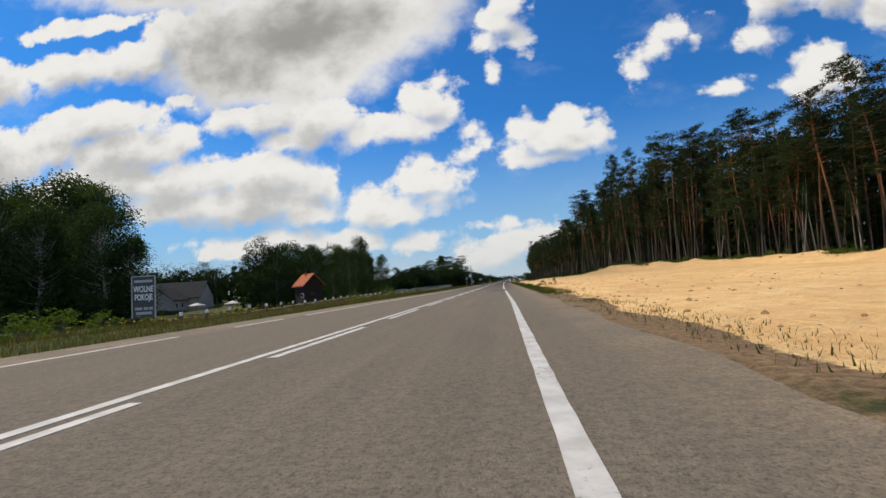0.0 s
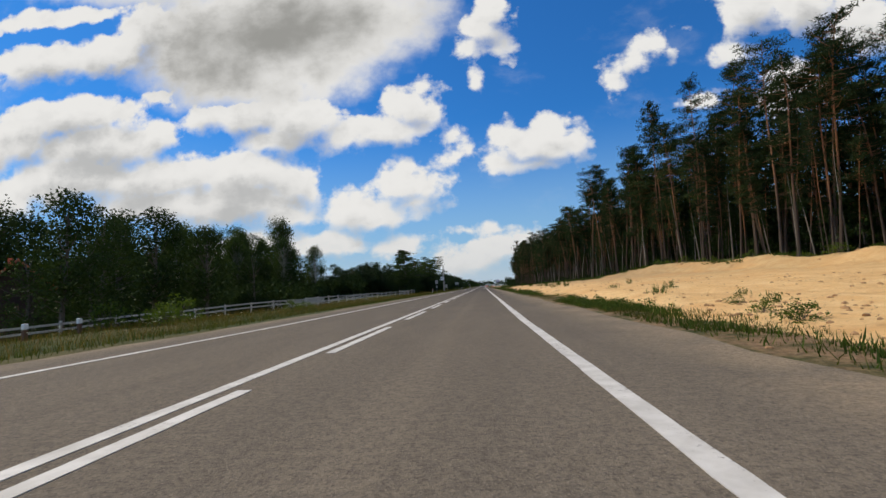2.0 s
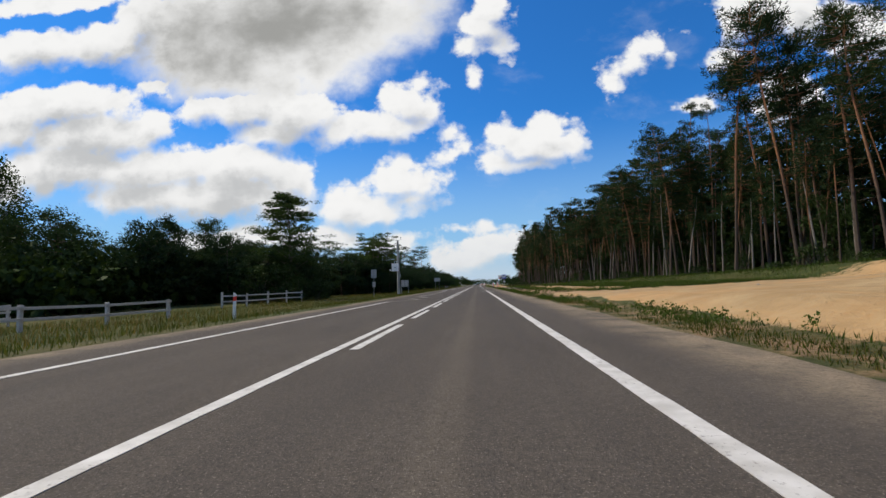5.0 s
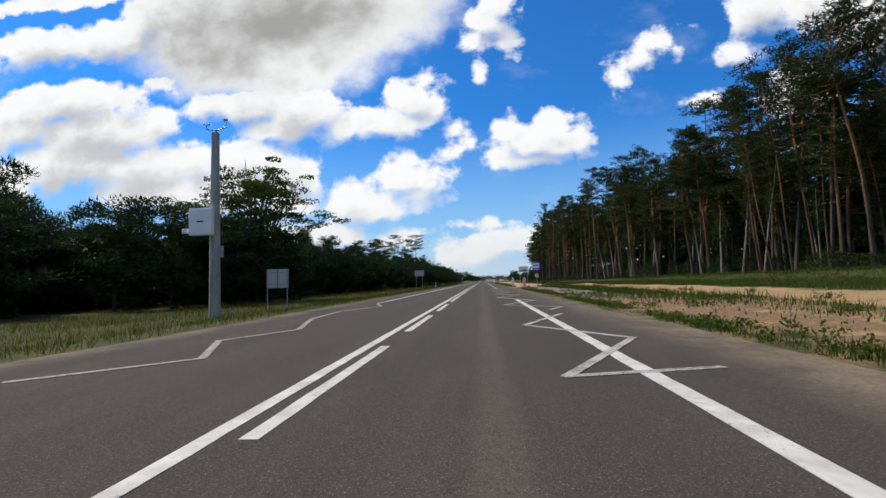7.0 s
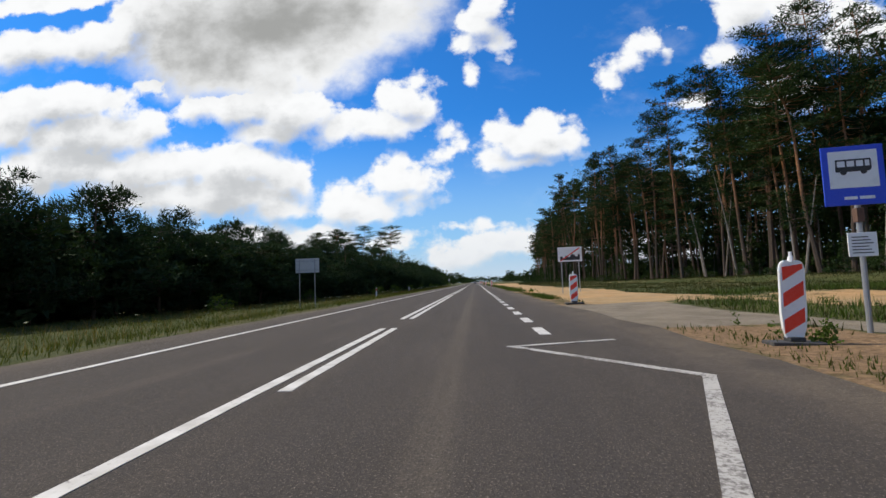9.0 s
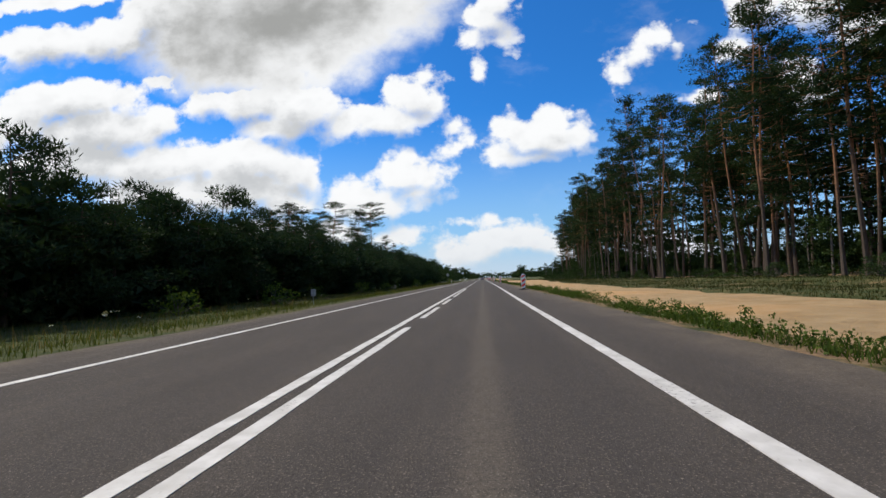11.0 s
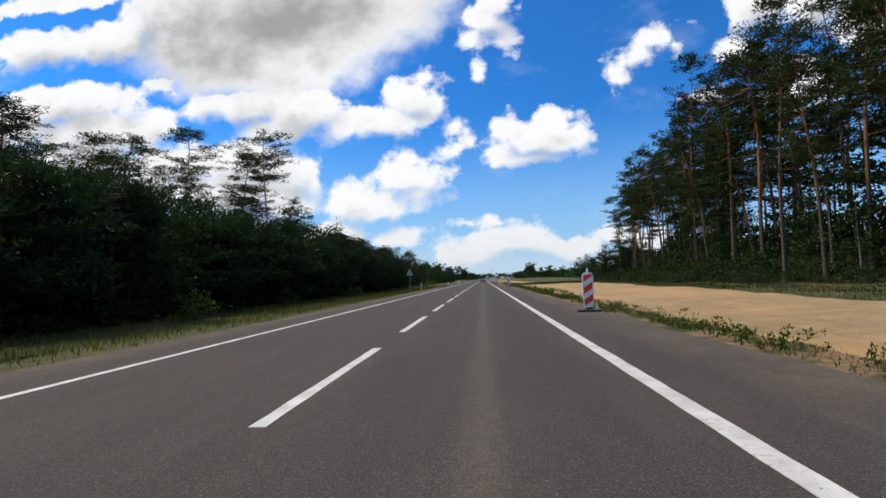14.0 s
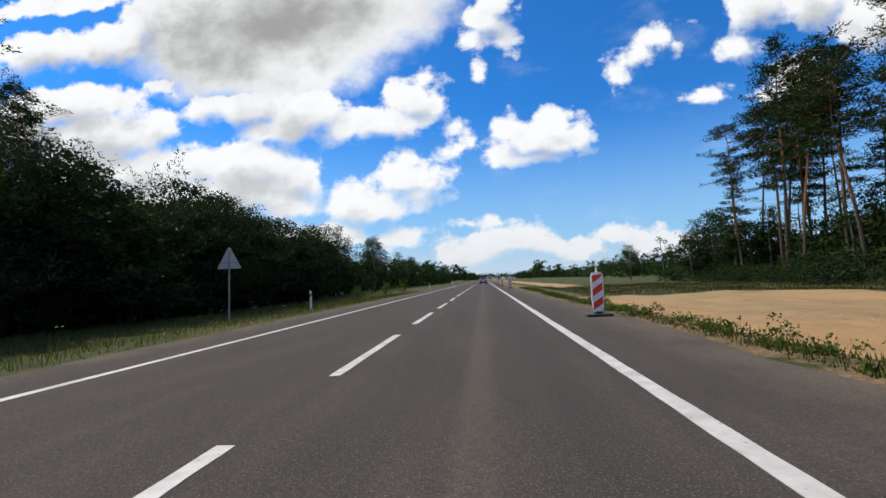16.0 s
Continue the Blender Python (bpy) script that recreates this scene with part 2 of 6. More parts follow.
def asphalt_material():
    m, n = material("asphalt")
    at = place(n)
    x, y, z = n.xyz(at)
    grit = n.noise(at, 62.0, 3.0, 0.7)
    coarse = n.noise(at, 34.0, 4.0, 0.65)
    blotch = n.noise(n.vec("MULTIPLY", at, (1.0, 0.22, 1.0)), 1.3, 5.0, 0.6)
    streak = n.noise(n.vec("MULTIPLY", at, (3.2, 0.035, 1.0)), 1.0, 4.0, 0.6)
    c = n.mix(n.ramp(blotch, 0.3, 0.7), (0.066, 0.056, 0.048), (0.094, 0.079, 0.066))
    c = n.mix(n.ramp(streak, 0.35, 0.7, 0.0, 0.6), c, (0.064, 0.056, 0.051))
    # worn pale strip along the middle of the lane, dark polished wheel tracks on either side of it
    mid = n.math("ABSOLUTE", n.math("SUBTRACT", x, 1.95))
    c = n.mix(n.math("MULTIPLY", n.ramp(mid, 0.04, 0.26, 0.45, 0.0), n.ramp(streak, 0.3, 0.6, 0.4, 1.0)), c, (0.155, 0.128, 0.098))
    for track, strength in ((2.85, 0.5), (1.05, 0.35), (-1.0, 0.3), (-2.6, 0.3)):
        rut = n.math("ABSOLUTE", n.math("SUBTRACT", x, track))
        c = n.mix(n.math("MULTIPLY", n.ramp(rut, 0.1, 0.7, strength, 0.0), n.ramp(blotch, 0.25, 0.6, 0.5, 1.0)), c, (0.052, 0.046, 0.043))
    # sunlit brightness of the first stretch painted in as a paler, sandy-dusty tone
    c = n.mix(n.math("MULTIPLY", n.ramp(y, 165.0, 60.0), n.ramp(blotch, 0.2, 0.8, 0.30, 0.50)), c, (0.25, 0.205, 0.150))
    c = n.mix(n.math("MULTIPLY", n.ramp(y, 80.0, 30.0), n.ramp(streak, 0.2, 0.8, 0.22, 0.42)), c, (0.36, 0.295, 0.215))
    # sandy dust towards the outer edges
    edge = n.math("MAXIMUM", n.ramp(x, 4.3, 5.6), n.ramp(x, -4.1, -5.2))
    edge = n.math("MULTIPLY", edge, n.ramp(y, 215.0, 165.0, 0.30, 1.0))
    dusty = n.math("MULTIPLY", edge, n.ramp(n.noise(at, 0.8, 5.0, 0.65), 0.3, 0.65, 0.15, 0.95))
    c = n.mix(dusty, c, (0.33, 0.255, 0.172))
    c = n.mix(n.ramp(n.noise(at, 11.0, 5.0, 0.7), 0.35, 0.65, 0.35, 0.0), c, (0.042, 0.037, 0.033))
    chips = n.ramp(grit, 0.57, 0.67, 0.0, 0.55)
    c = n.mix(chips, c, (0.36, 0.305, 0.24))
    stones = n.add("ShaderNodeTexVoronoi")
    n.put(stones.inputs["Vector"], at)
    stones.inputs["Scale"].default_value = 26.0
    c = n.mix(n.ramp(stones.outputs["Distance"], 0.10, 0.22, 0.25, 0.0), c, (0.30, 0.255, 0.20))
    c = n.mix(n.ramp(coarse, 0.36, 0.52, 0.45, 0.0), c, (0.036, 0.031, 0.027))
    finish(n, c, 0.88, n.math("ADD", grit, coarse), 0.8, 0.015, spec=0.16)
    return m


def line_material():
    """Thermoplastic road paint, cracked and rubbed at its edges."""
    m, n = material("road_paint")
    at = place(n)
    wear = n.noise(at, 22.0, 6.0, 0.7)
    patch = n.noise(n.vec("MULTIPLY", at, (1.0, 0.3, 1.0)), 2.4, 4.0, 0.6)
    c = n.mix(n.ramp(n.noise(at, 3.0, 4.0), 0.3, 0.7), (0.44, 0.42, 0.385), (0.62, 0.60, 0.565))
    gone = n.ramp(n.math("MULTIPLY_ADD", patch, 0.6, wear), 0.88, 1.02, 0.0, 0.75)
    c = n.mix(gone, c, (0.11, 0.095, 0.085))
    finish(n, c, 0.7, wear, 0.3, 0.006)
    return m


def faded_line_material():
    m, n = material("faded_road_paint")
    at = place(n)
    wear = n.noise(at, 14.0, 6.0, 0.7)
    c = n.mix(n.ramp(wear, 0.42, 0.64, 0.1, 0.9), (0.36, 0.335, 0.30), (0.10, 0.088, 0.078))
    finish(n, c, 0.75, wear, 0.3, 0.006)
    return m


def worn_line_material():
    m, n = material("worn_road_paint")
    at = place(n)
    wear = n.noise(at, 30.0, 6.0, 0.7)
    patch = n.noise(at, 1.6, 4.0, 0.6)
    c = n.mix(n.ramp(n.math("MULTIPLY_ADD", patch, 0.8, wear), 0.82, 1.05, 0.05, 0.9), (0.44, 0.42, 0.385), (0.10, 0.088, 0.078))
    finish(n, c, 0.75, wear, 0.3, 0.006)
    return m


def ground_material():
    """Grass and bare soil, with sand where the attribute says so."""
    m, n = material("ground")
    at = place(n)
    x, y, z = n.xyz(at)
    sand_at = n.add("ShaderNodeAttribute", attribute_name="sand").outputs["Fac"]
    soil_at = n.add("ShaderNodeAttribute", attribute_name="soil").outputs["Fac"]
    big, mid, fine = n.noise(at, 0.12, 4.0), n.noise(at, 0.9, 6.0, 0.65), n.noise(at, 9.0, 6.0, 0.7)
    grain = n.noise(at, 70.0, 3.0, 0.6)
    green = n.mix(n.ramp(mid, 0.3, 0.7), (0.042, 0.062, 0.016), (0.095, 0.102, 0.030))
    green = n.mix(n.ramp(big, 0.45, 0.7, 0.0, 0.7), green, (0.150, 0.118, 0.048))
    green = n.mix(n.ramp(fine, 0.35, 0.6, 0.6, 0.0), green, (0.030, 0.035, 0.012))
    rubble = n.mix(n.ramp(fine, 0.35, 0.65), (0.170, 0.108, 0.058), (0.33, 0.215, 0.120))
    path_at = n.add("ShaderNodeAttribute", attribute_name="path").outputs["Fac"]
    tracks = n.noise(n.vec("MULTIPLY", at, (1.0, 0.10, 1.0)), 1.3, 6.0, 0.65)
    lumps = n.noise(at, 2.6, 6.0, 0.62)
    # sand colour carries sunlight near the start and duller cloud shade further on
    cloud_shade = n.ramp(y, 35.0, 165.0)
    sand = n.mix(n.ramp(mid, 0.3, 0.72), n.mix(cloud_shade, (0.84, 0.50, 0.205), (0.30, 0.205, 0.105)), n.mix(cloud_shade, (0.95, 0.66, 0.315), (0.42, 0.305, 0.170)))
    sand = n.mix(n.ramp(tracks, 0.36, 0.50, 0.30, 0.0), sand, (0.58, 0.335, 0.135))
    sand = n.mix(n.ramp(lumps, 0.34, 0.43, 0.40, 0.0), sand, (0.48, 0.265, 0.110))
    sand = n.mix(n.ramp(fine, 0.34, 0.47, 0.40, 0.0), sand, (0.50, 0.285, 0.120))
    sand = n.mix(n.ramp(grain, 0.38, 0.5, 0.35, 0.0), sand, (0.46, 0.29, 0.135))
    sand = n.mix(n.ramp(n.noise(at, 0.11, 4.0), 0.46, 0.62, 0.0, 0.35), sand, (0.62, 0.34, 0.135))
    damp = n.math("MULTIPLY", n.ramp(n.noise(n.vec("MULTIPLY", at, (1.0, 0.25, 1.0)), 0.35, 5.0, 0.6), 0.60, 0.70, 0.0, 0.30), n.ramp(x, 11.0, 8.0))
    sand = n.mix(damp, sand, (0.20, 0.135, 0.075))
    packed = n.mix(n.ramp(mid, 0.3, 0.7), (0.185, 0.155, 0.115), (0.285, 0.240, 0.180))
    packed = n.mix(n.ramp(fine, 0.35, 0.5, 0.4, 0.0), packed, (0.15, 0.12, 0.085))
    ragged = n.math("MULTIPLY_ADD", n.math("SUBTRACT", mid, 0.5), 0.9, sand_at)
    ragged = n.math("MULTIPLY_ADD", n.math("SUBTRACT", fine, 0.5), 0.45, ragged)
    earthy = n.math("MULTIPLY_ADD", n.math("SUBTRACT", mid, 0.5), 0.9, soil_at)
    c = n.mix(n.ramp(earthy, 0.4, 0.6), green, rubble)
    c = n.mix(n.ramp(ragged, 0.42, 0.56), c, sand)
    trodden = n.math("MULTIPLY_ADD", n.math("SUBTRACT", mid, 0.5), 0.5, path_at)
    c = n.mix(n.ramp(trodden, 0.44, 0.54), c, packed)
    h = n.math("ADD", n.math("MULTIPLY_ADD", tracks, 1.2, n.math("MULTIPLY_ADD", lumps, 1.0, n.math("MULTIPLY", mid, 1.6))), n.math("MULTIPLY_ADD", grain, 0.15, n.math("MULTIPLY", fine, 0.5)))
    finish(n, c, 0.95, h, 0.9, 0.13, spec=0.2)
    return m


def leaf_material(name, dark, light, through=0.3, spread=0.5):
    """Leaves or needles: each one its own tone, some light let through."""
    m, n = material(name)
    own = n.add("ShaderNodeNewGeometry").outputs["Random Per Island"]
    tree = n.add("ShaderNodeObjectInfo").outputs["Random"]
    tone = n.math("MULTIPLY_ADD", own, 1.0 - spread, n.math("MULTIPLY", tree, spread), clamp=True)
    c = n.mix(tone, dark, light)
    d = n.add("ShaderNodeBsdfDiffuse")
    t = n.add("ShaderNodeBsdfTranslucent")
    g = n.add("ShaderNodeBsdfGlossy")
    g.inputs["Roughness"].default_value = 0.45
    n.link(c, d.inputs[0])
    n.link(n.mix(1.0, c, (1.25, 1.3, 0.6), "MULTIPLY"), t.inputs[0])
    g.inputs["Color"].default_value = (0.5, 0.55, 0.5, 1)
    mix = n.add("ShaderNodeMixShader")
    mix.inputs[0].default_value = through
    n.link(d.outputs[0], mix.inputs[1])
    n.link(t.outputs[0], mix.inputs[2])
    top = n.add("ShaderNodeMixShader")
    top.inputs[0].default_value = 0.015
    n.link(mix.outputs[0], top.inputs[1])
    n.link(g.outputs[0], top.inputs[2])
    out = n.add("ShaderNodeOutputMaterial")
    n.link(top.outputs[0], out.inputs[0])
    return m


def bark_material(name, low, high, split=7.0):
    """Furrowed grey bark below, thin flaking bark higher up."""
    m, n = material(name)
    at = n.add("ShaderNodeTexCoord").outputs["Object"]
    x, y, z = n.xyz(at)
    plates = n.noise(n.vec("MULTIPLY", at, (1.0, 1.0, 0.3)), 9.0, 5.0, 0.65)
    up = n.ramp(n.math("MULTIPLY_ADD", plates, 5.0, z), split, split + 9.0)
    c = n.mix(up, low, high)
    c = n.mix(n.ramp(plates, 0.35, 0.55, 0.65, 0.0), c, (0.045, 0.032, 0.024))
    tree = n.add("ShaderNodeObjectInfo").outputs["Random"]
    c = n.mix(n.math("MULTIPLY", tree, 0.35), c, (0.10, 0.085, 0.07))
    finish(n, c, 0.92, plates, 0.6, 0.04, spec=0.2)
    return m


def wood_material(name, colour, weather=0.4):
    m, n = material(name)
    at = n.add("ShaderNodeTexCoord").outputs["Object"]
    grain = n.noise(n.vec("MULTIPLY", at, (9.0, 9.0, 0.9)), 5.0, 6.0, 0.65)
    blot = n.noise(at, 1.7, 4.0)
    c = n.mix(n.ramp(grain, 0.35, 0.7), colour, tuple(v * 0.6 for v in colour))
    c = n.mix(n.ramp(blot, 0.5, 0.75, 0.0, weather), c, (0.20, 0.19, 0.17))
    finish(n, c, 0.85, grain, 0.4, 0.01)
    return m


def roof_material(name, a, b):
    m, n = material(name)
    at = n.add("ShaderNodeTexCoord").outputs["Object"]
    c = n.mix(n.ramp(n.noise(at, 2.2, 6.0, 0.7), 0.3, 0.7), a, b)
    finish(n, c, 0.9, n.noise(at, 14.0, 4.0), 0.4, 0.02, spec=0.12)
    return m


def concrete_material():
    m, n = material("concrete")
    at = n.add("ShaderNodeTexCoord").outputs["Object"]
    stain = n.noise(n.vec("MULTIPLY", at, (2.0, 2.0, 0.4)), 2.0, 6.0, 0.65)
    c = n.mix(n.ramp(stain, 0.3, 0.7), (0.25, 0.25, 0.24), (0.42, 0.42, 0.40))
    finish(n, c, 0.9, n.noise(at, 40.0, 4.0), 0.3, 0.006)
    return m


ASPHALT, PAINT, FADED, GROUND = asphalt_material(), line_material(), faded_line_material(), ground_material()
WORN = worn_line_material()
NEEDLE = leaf_material("pine_needles", (0.008, 0.019, 0.010), (0.052, 0.078, 0.028), 0.18)
YOUNG = leaf_material("young_pine_needles", (0.011, 0.025, 0.012), (0.038, 0.064, 0.027), 0.18)
LEAF = leaf_material("broad_leaves", (0.009, 0.021, 0.007), (0.043, 0.070, 0.018), 0.15)
BIRCH_LEAF = leaf_material("birch_leaves", (0.018, 0.038, 0.012), (0.078, 0.110, 0.032), 0.3)
BUSH_LEAF = leaf_material("bush_leaves", (0.040, 0.075, 0.012), (0.130, 0.175, 0.030), 0.35)
GRASS = leaf_material("grass_blades", (0.034, 0.056, 0.010), (0.105, 0.108, 0.026), 0.35, 0.0)
DRY_GRASS = leaf_material("dry_grass", (0.085, 0.062, 0.020), (0.240, 0.155, 0.060), 0.35, 0.0)
FIELD = leaf_material("field_grass_blades", (0.022, 0.034, 0.009), (0.090, 0.082, 0.028), 0.25, 0.0)
WEED = leaf_material("weed_leaves", (0.032, 0.062, 0.010), (0.095, 0.132, 0.024), 0.3, 0.0)
WHITE_BLOOM = leaf_material("white_petals", (0.60, 0.60, 0.55), (0.82, 0.82, 0.78), 0.3, 0.0)
YELLOW_BLOOM = leaf_material("yellow_petals", (0.55, 0.38, 0.02), (0.75, 0.58, 0.03), 0.3, 0.0)
PINE_BARK = bark_material("pine_bark", (0.085, 0.060, 0.044), (0.36, 0.160, 0.068), 8.0)
GREY_BARK = bark_material("grey_bark", (0.13, 0.115, 0.10), (0.16, 0.14, 0.12), 8.0)
BIRCH_BARK = bark_material("birch_bark", (0.30, 0.28, 0.26), (0.55, 0.53, 0.50), 1.0)
PALE_BARK = bark_material("pale_bark", (0.24, 0.20, 0.155), (0.40, 0.35, 0.29), 1.0)
WHITE_WOOD = wood_material("white_painted_wood", (0.62, 0.60, 0.56), 0.5)
DARK_WOOD = wood_material("dark_wood", (0.060, 0.042, 0.032), 0.2)
HUT_WOOD = wood_material("red_brown_wood", (0.030, 0.015, 0.012), 0.05)
BROWN_WOOD = wood_material("brown_wood", (0.16, 0.085, 0.055), 0.3)
SLATE = roof_material("grey_roof", (0.026, 0.028, 0.031), (0.044, 0.046, 0.050))
RED_ROOF = roof_material("red_roof", (0.36, 0.10, 0.055), (0.50, 0.17, 0.09))
CONCRETE = concrete_material()
STEEL = painted("galvanised_steel", (0.36, 0.37, 0.38), 0.5, 0.6, 0.3)
SIGN_BACK = painted("sign_back", (0.50, 0.50, 0.49), 0.55, 0.05, 0.3)
WHITE = painted("white_sheet", (0.90, 0.90, 0.87), 0.4, 0.0, 0.15)
RED = painted("red_sheet", (0.88, 0.045, 0.016), 0.4, 0.0, 0.05)
BLUE = painted("blue_sheet", (0.018, 0.075, 0.64), 0.35, 0.0, 0.06)
BLACK = painted("black_sheet", (0.015, 0.015, 0.017), 0.45, 0.0, 0.05)
RUBBER = painted("black_rubber", (0.030, 0.030, 0.031), 0.8, 0.0, 0.5, (0.16, 0.13, 0.10))
PLASTER = painted("pale_plaster", (0.42, 0.40, 0.36), 0.85, 0.0, 0.3)
GLASS = painted("dark_glass", (0.02, 0.024, 0.028), 0.08, 0.0, 0.02)
BOARD = painted("dark_board", (0.055, 0.052, 0.055), 0.6, 0.0, 0.4, (0.22, 0.20, 0.19))
CAR_PAINT = painted("silver_car_paint", (0.20, 0.20, 0.21), 0.3, 0.5, 0.1)
TAIL = painted("red_lens", (0.45, 0.02, 0.02), 0.2, 0.0, 0.0)

# ---------------------------------------------------------------- mesh helpers


def mesh_of(name, verts, faces, mat):
    me = bpy.data.meshes.new(name)
    me.from_pydata([tuple(map(float, v)) for v in verts], [], [tuple(map(int, f)) for f in faces])
    me.materials.append(mat)
    me.update()
    return me


def soup(name, tris, mat, size=3):
    """A mesh of loose faces from an array of (count, size, 3)."""
    tris = np.asarray(tris, dtype=np.float32)
    count = len(tris)
    me = bpy.data.meshes.new(name)
    me.vertices.add(count * size)
    me.vertices.foreach_set("co", tris.reshape(-1))
    me.loops.add(count * size)
    me.loops.foreach_set("vertex_index", np.arange(count * size, dtype=np.int32))
    me.polygons.add(count)
    me.polygons.foreach_set("loop_start", np.arange(0, count * size, size, dtype=np.int32))
    me.materials.append(mat)
    me.update(calc_edges=True)
    return me


def part(name, bm, mat, parent, label=""):
    """One bmesh, or one finished mesh, as one object under its thing."""
    if isinstance(bm, bmesh.types.BMesh):
        me = bpy.data.meshes.new(name)
        bmesh.ops.recalc_face_normals(bm, faces=bm.faces)
        bm.to_mesh(me)
        bm.free()
        me.materials.append(mat)
    else:
        me = bm
    ob = new(name, me)
    ob.parent = parent
    if label:
        ob["label"] = label
    return ob


def thing(name, at=(0, 0, 0), turn=0.0, label="", category="", group="", kind=""):
    ob = new(name)
    ob.empty_display_size = 0.2
    ob.matrix_basis = pose(*at, 0, 0, turn)
    return tagged(ob, label, category, group, kind)


def box(x0, y0, z0, x1, y1, z1, bevel=0.0, bm=None):
    bm = bm or bmesh.new()
    made = bmesh.ops.create_cube(bm, size=1.0, matrix=Matrix.LocRotScale(((x0 + x1) / 2, (y0 + y1) / 2, (z0 + z1) / 2), None, (abs(x1 - x0), abs(y1 - y0), abs(z1 - z0))))
    if bevel:
        edges = {e for v in made["verts"] for e in v.link_edges}
        bmesh.ops.bevel(bm, geom=list(edges), offset=bevel, segments=2, affect="EDGES", profile=0.6)
    return bm


def prism(points, depth, bm=None, y=0.0):
    """A sheet cut to an outline of (x, z) points, with thickness along y."""
    bm = bm or bmesh.new()
    front = [bm.verts.new((px, y, pz)) for px, pz in points]
    back = [bm.verts.new((px, y + depth, pz)) for px, pz in points]
    bm.faces.new(front)
    bm.faces.new(back[::-1])
    for i in range(len(points)):
        j = (i + 1) % len(points)
        bm.faces.new((front[j], front[i], back[i], back[j]))
    return bm


def tube(path, radii, sides=7, bm=None, cap=True):
    """A bent, tapering tube through the points of a path."""
    bm = bm or bmesh.new()
    path = [Vector(p) for p in path]
    rings = []
    for i, p in enumerate(path):
        ahead = (path[min(i + 1, len(path) - 1)] - path[max(i - 1, 0)]).normalized()
        side = ahead.orthogonal().normalized() if abs(ahead.z) < 0.9 else Vector((0, 1, 0)).cross(ahead).normalized()
        other = ahead.cross(side)
        r = float(radii[i])
        rings.append([bm.verts.new(p + r * (math.cos(a) * side + math.sin(a) * other)) for a in (2 * math.pi * k / sides for k in range(sides))])
    for a, b in zip(rings, rings[1:]):
        for k in range(sides):
            bm.faces.new((a[k], a[(k + 1) % sides], b[(k + 1) % sides], b[k]))
    if cap:
        bm.faces.new(rings[0][::-1])
        bm.faces.new(rings[-1])
    return bm


# ---------------------------------------------------------------- the lie of the land


def table(y, ys, vs):
    return np.interp(y, ys, vs)


def step(a, b, v):
    s = np.clip((v - a) / (b - a), 0.0, 1.0)
    return s * s * (3 - 2 * s)


def forest_edge(y):
    return table(y, [0, 60, 100, 132, 170, 215, 290, 363, 400, 420, 445, 480], [50, 49, 46, 39, 36, 32, 28, 25.5, 28, 30, 31.5, 33])


def forest_base(y):
    return table(y, [0, 60, 100, 120, 132, 150, 170, 215, 260, 300, 363, 450], [1.3, 1.4, 1.8, 2.3, 2.6, 2.1, 1.6, 1.0, 0.7, 0.35, 0.1, -0.15])


def sheet_noise(x, y):
    return (np.sin(x * 0.9 + 1.3 * np.sin(y * 0.31)) * np.cos(y * 0.47 + 0.8 * np.sin(x * 0.6)) + 0.5 * np.sin(x * 2.1 + y * 0.9) * np.cos(y * 1.3 - x * 0.7)) / 1.5


def ground_z(x, y):
    x, y = np.asarray(x, float), np.asarray(y, float)
    edge, base = forest_edge(y), forest_base(y)
    s = (x - 7.2) / (edge - 4.0 - 7.2)
    bank = base * (0.40 * np.clip(s, 0, 1) ** 1.1 + 0.60 * step(0.86, 1.0, s))
    right = np.where(x > 6.4, bank + (0.12 + 0.38 * step(55, 85, y)) * step(6.9, 9.0, x) * step(170, 130, y), 0.0)
    right = right + step(6.5, 8.5, x) * 0.05 * sheet_noise(x * 2.3 + 3, y * 1.9) * step(150, 130, y)
    right = right + step(7.0, 11.0, x) * 0.10 * sheet_noise(x, y) * (1 - step(edge - 2, edge + 4, x) * 0.5)
    right = right + (0.70 * np.maximum(0, sheet_noise(x * 0.45, y * 0.5)) + 0.16 * sheet_noise(x * 1.2 + 2, y * 1.0)) * step(0.55, 0.95, s) * step(1.25, 1.0, s) * step(175, 140, y)
    low = step(-5.2, -9.5, x) * -0.28
    drop = step(-13.5, -31.0, x) * -2.1 * step(165, 105, y)
    left = low + drop + step(-7.0, -12.0, x) * 0.07 * sheet_noise(x * 0.8, y * 0.8)
    z = np.where(x > 0, right, left)
    under_road = -0.08 * (1 - np.where(x > 0, x / 6.2, x / -5.3))
    return np.where((x > -5.3) & (x < 6.2), under_road, z)


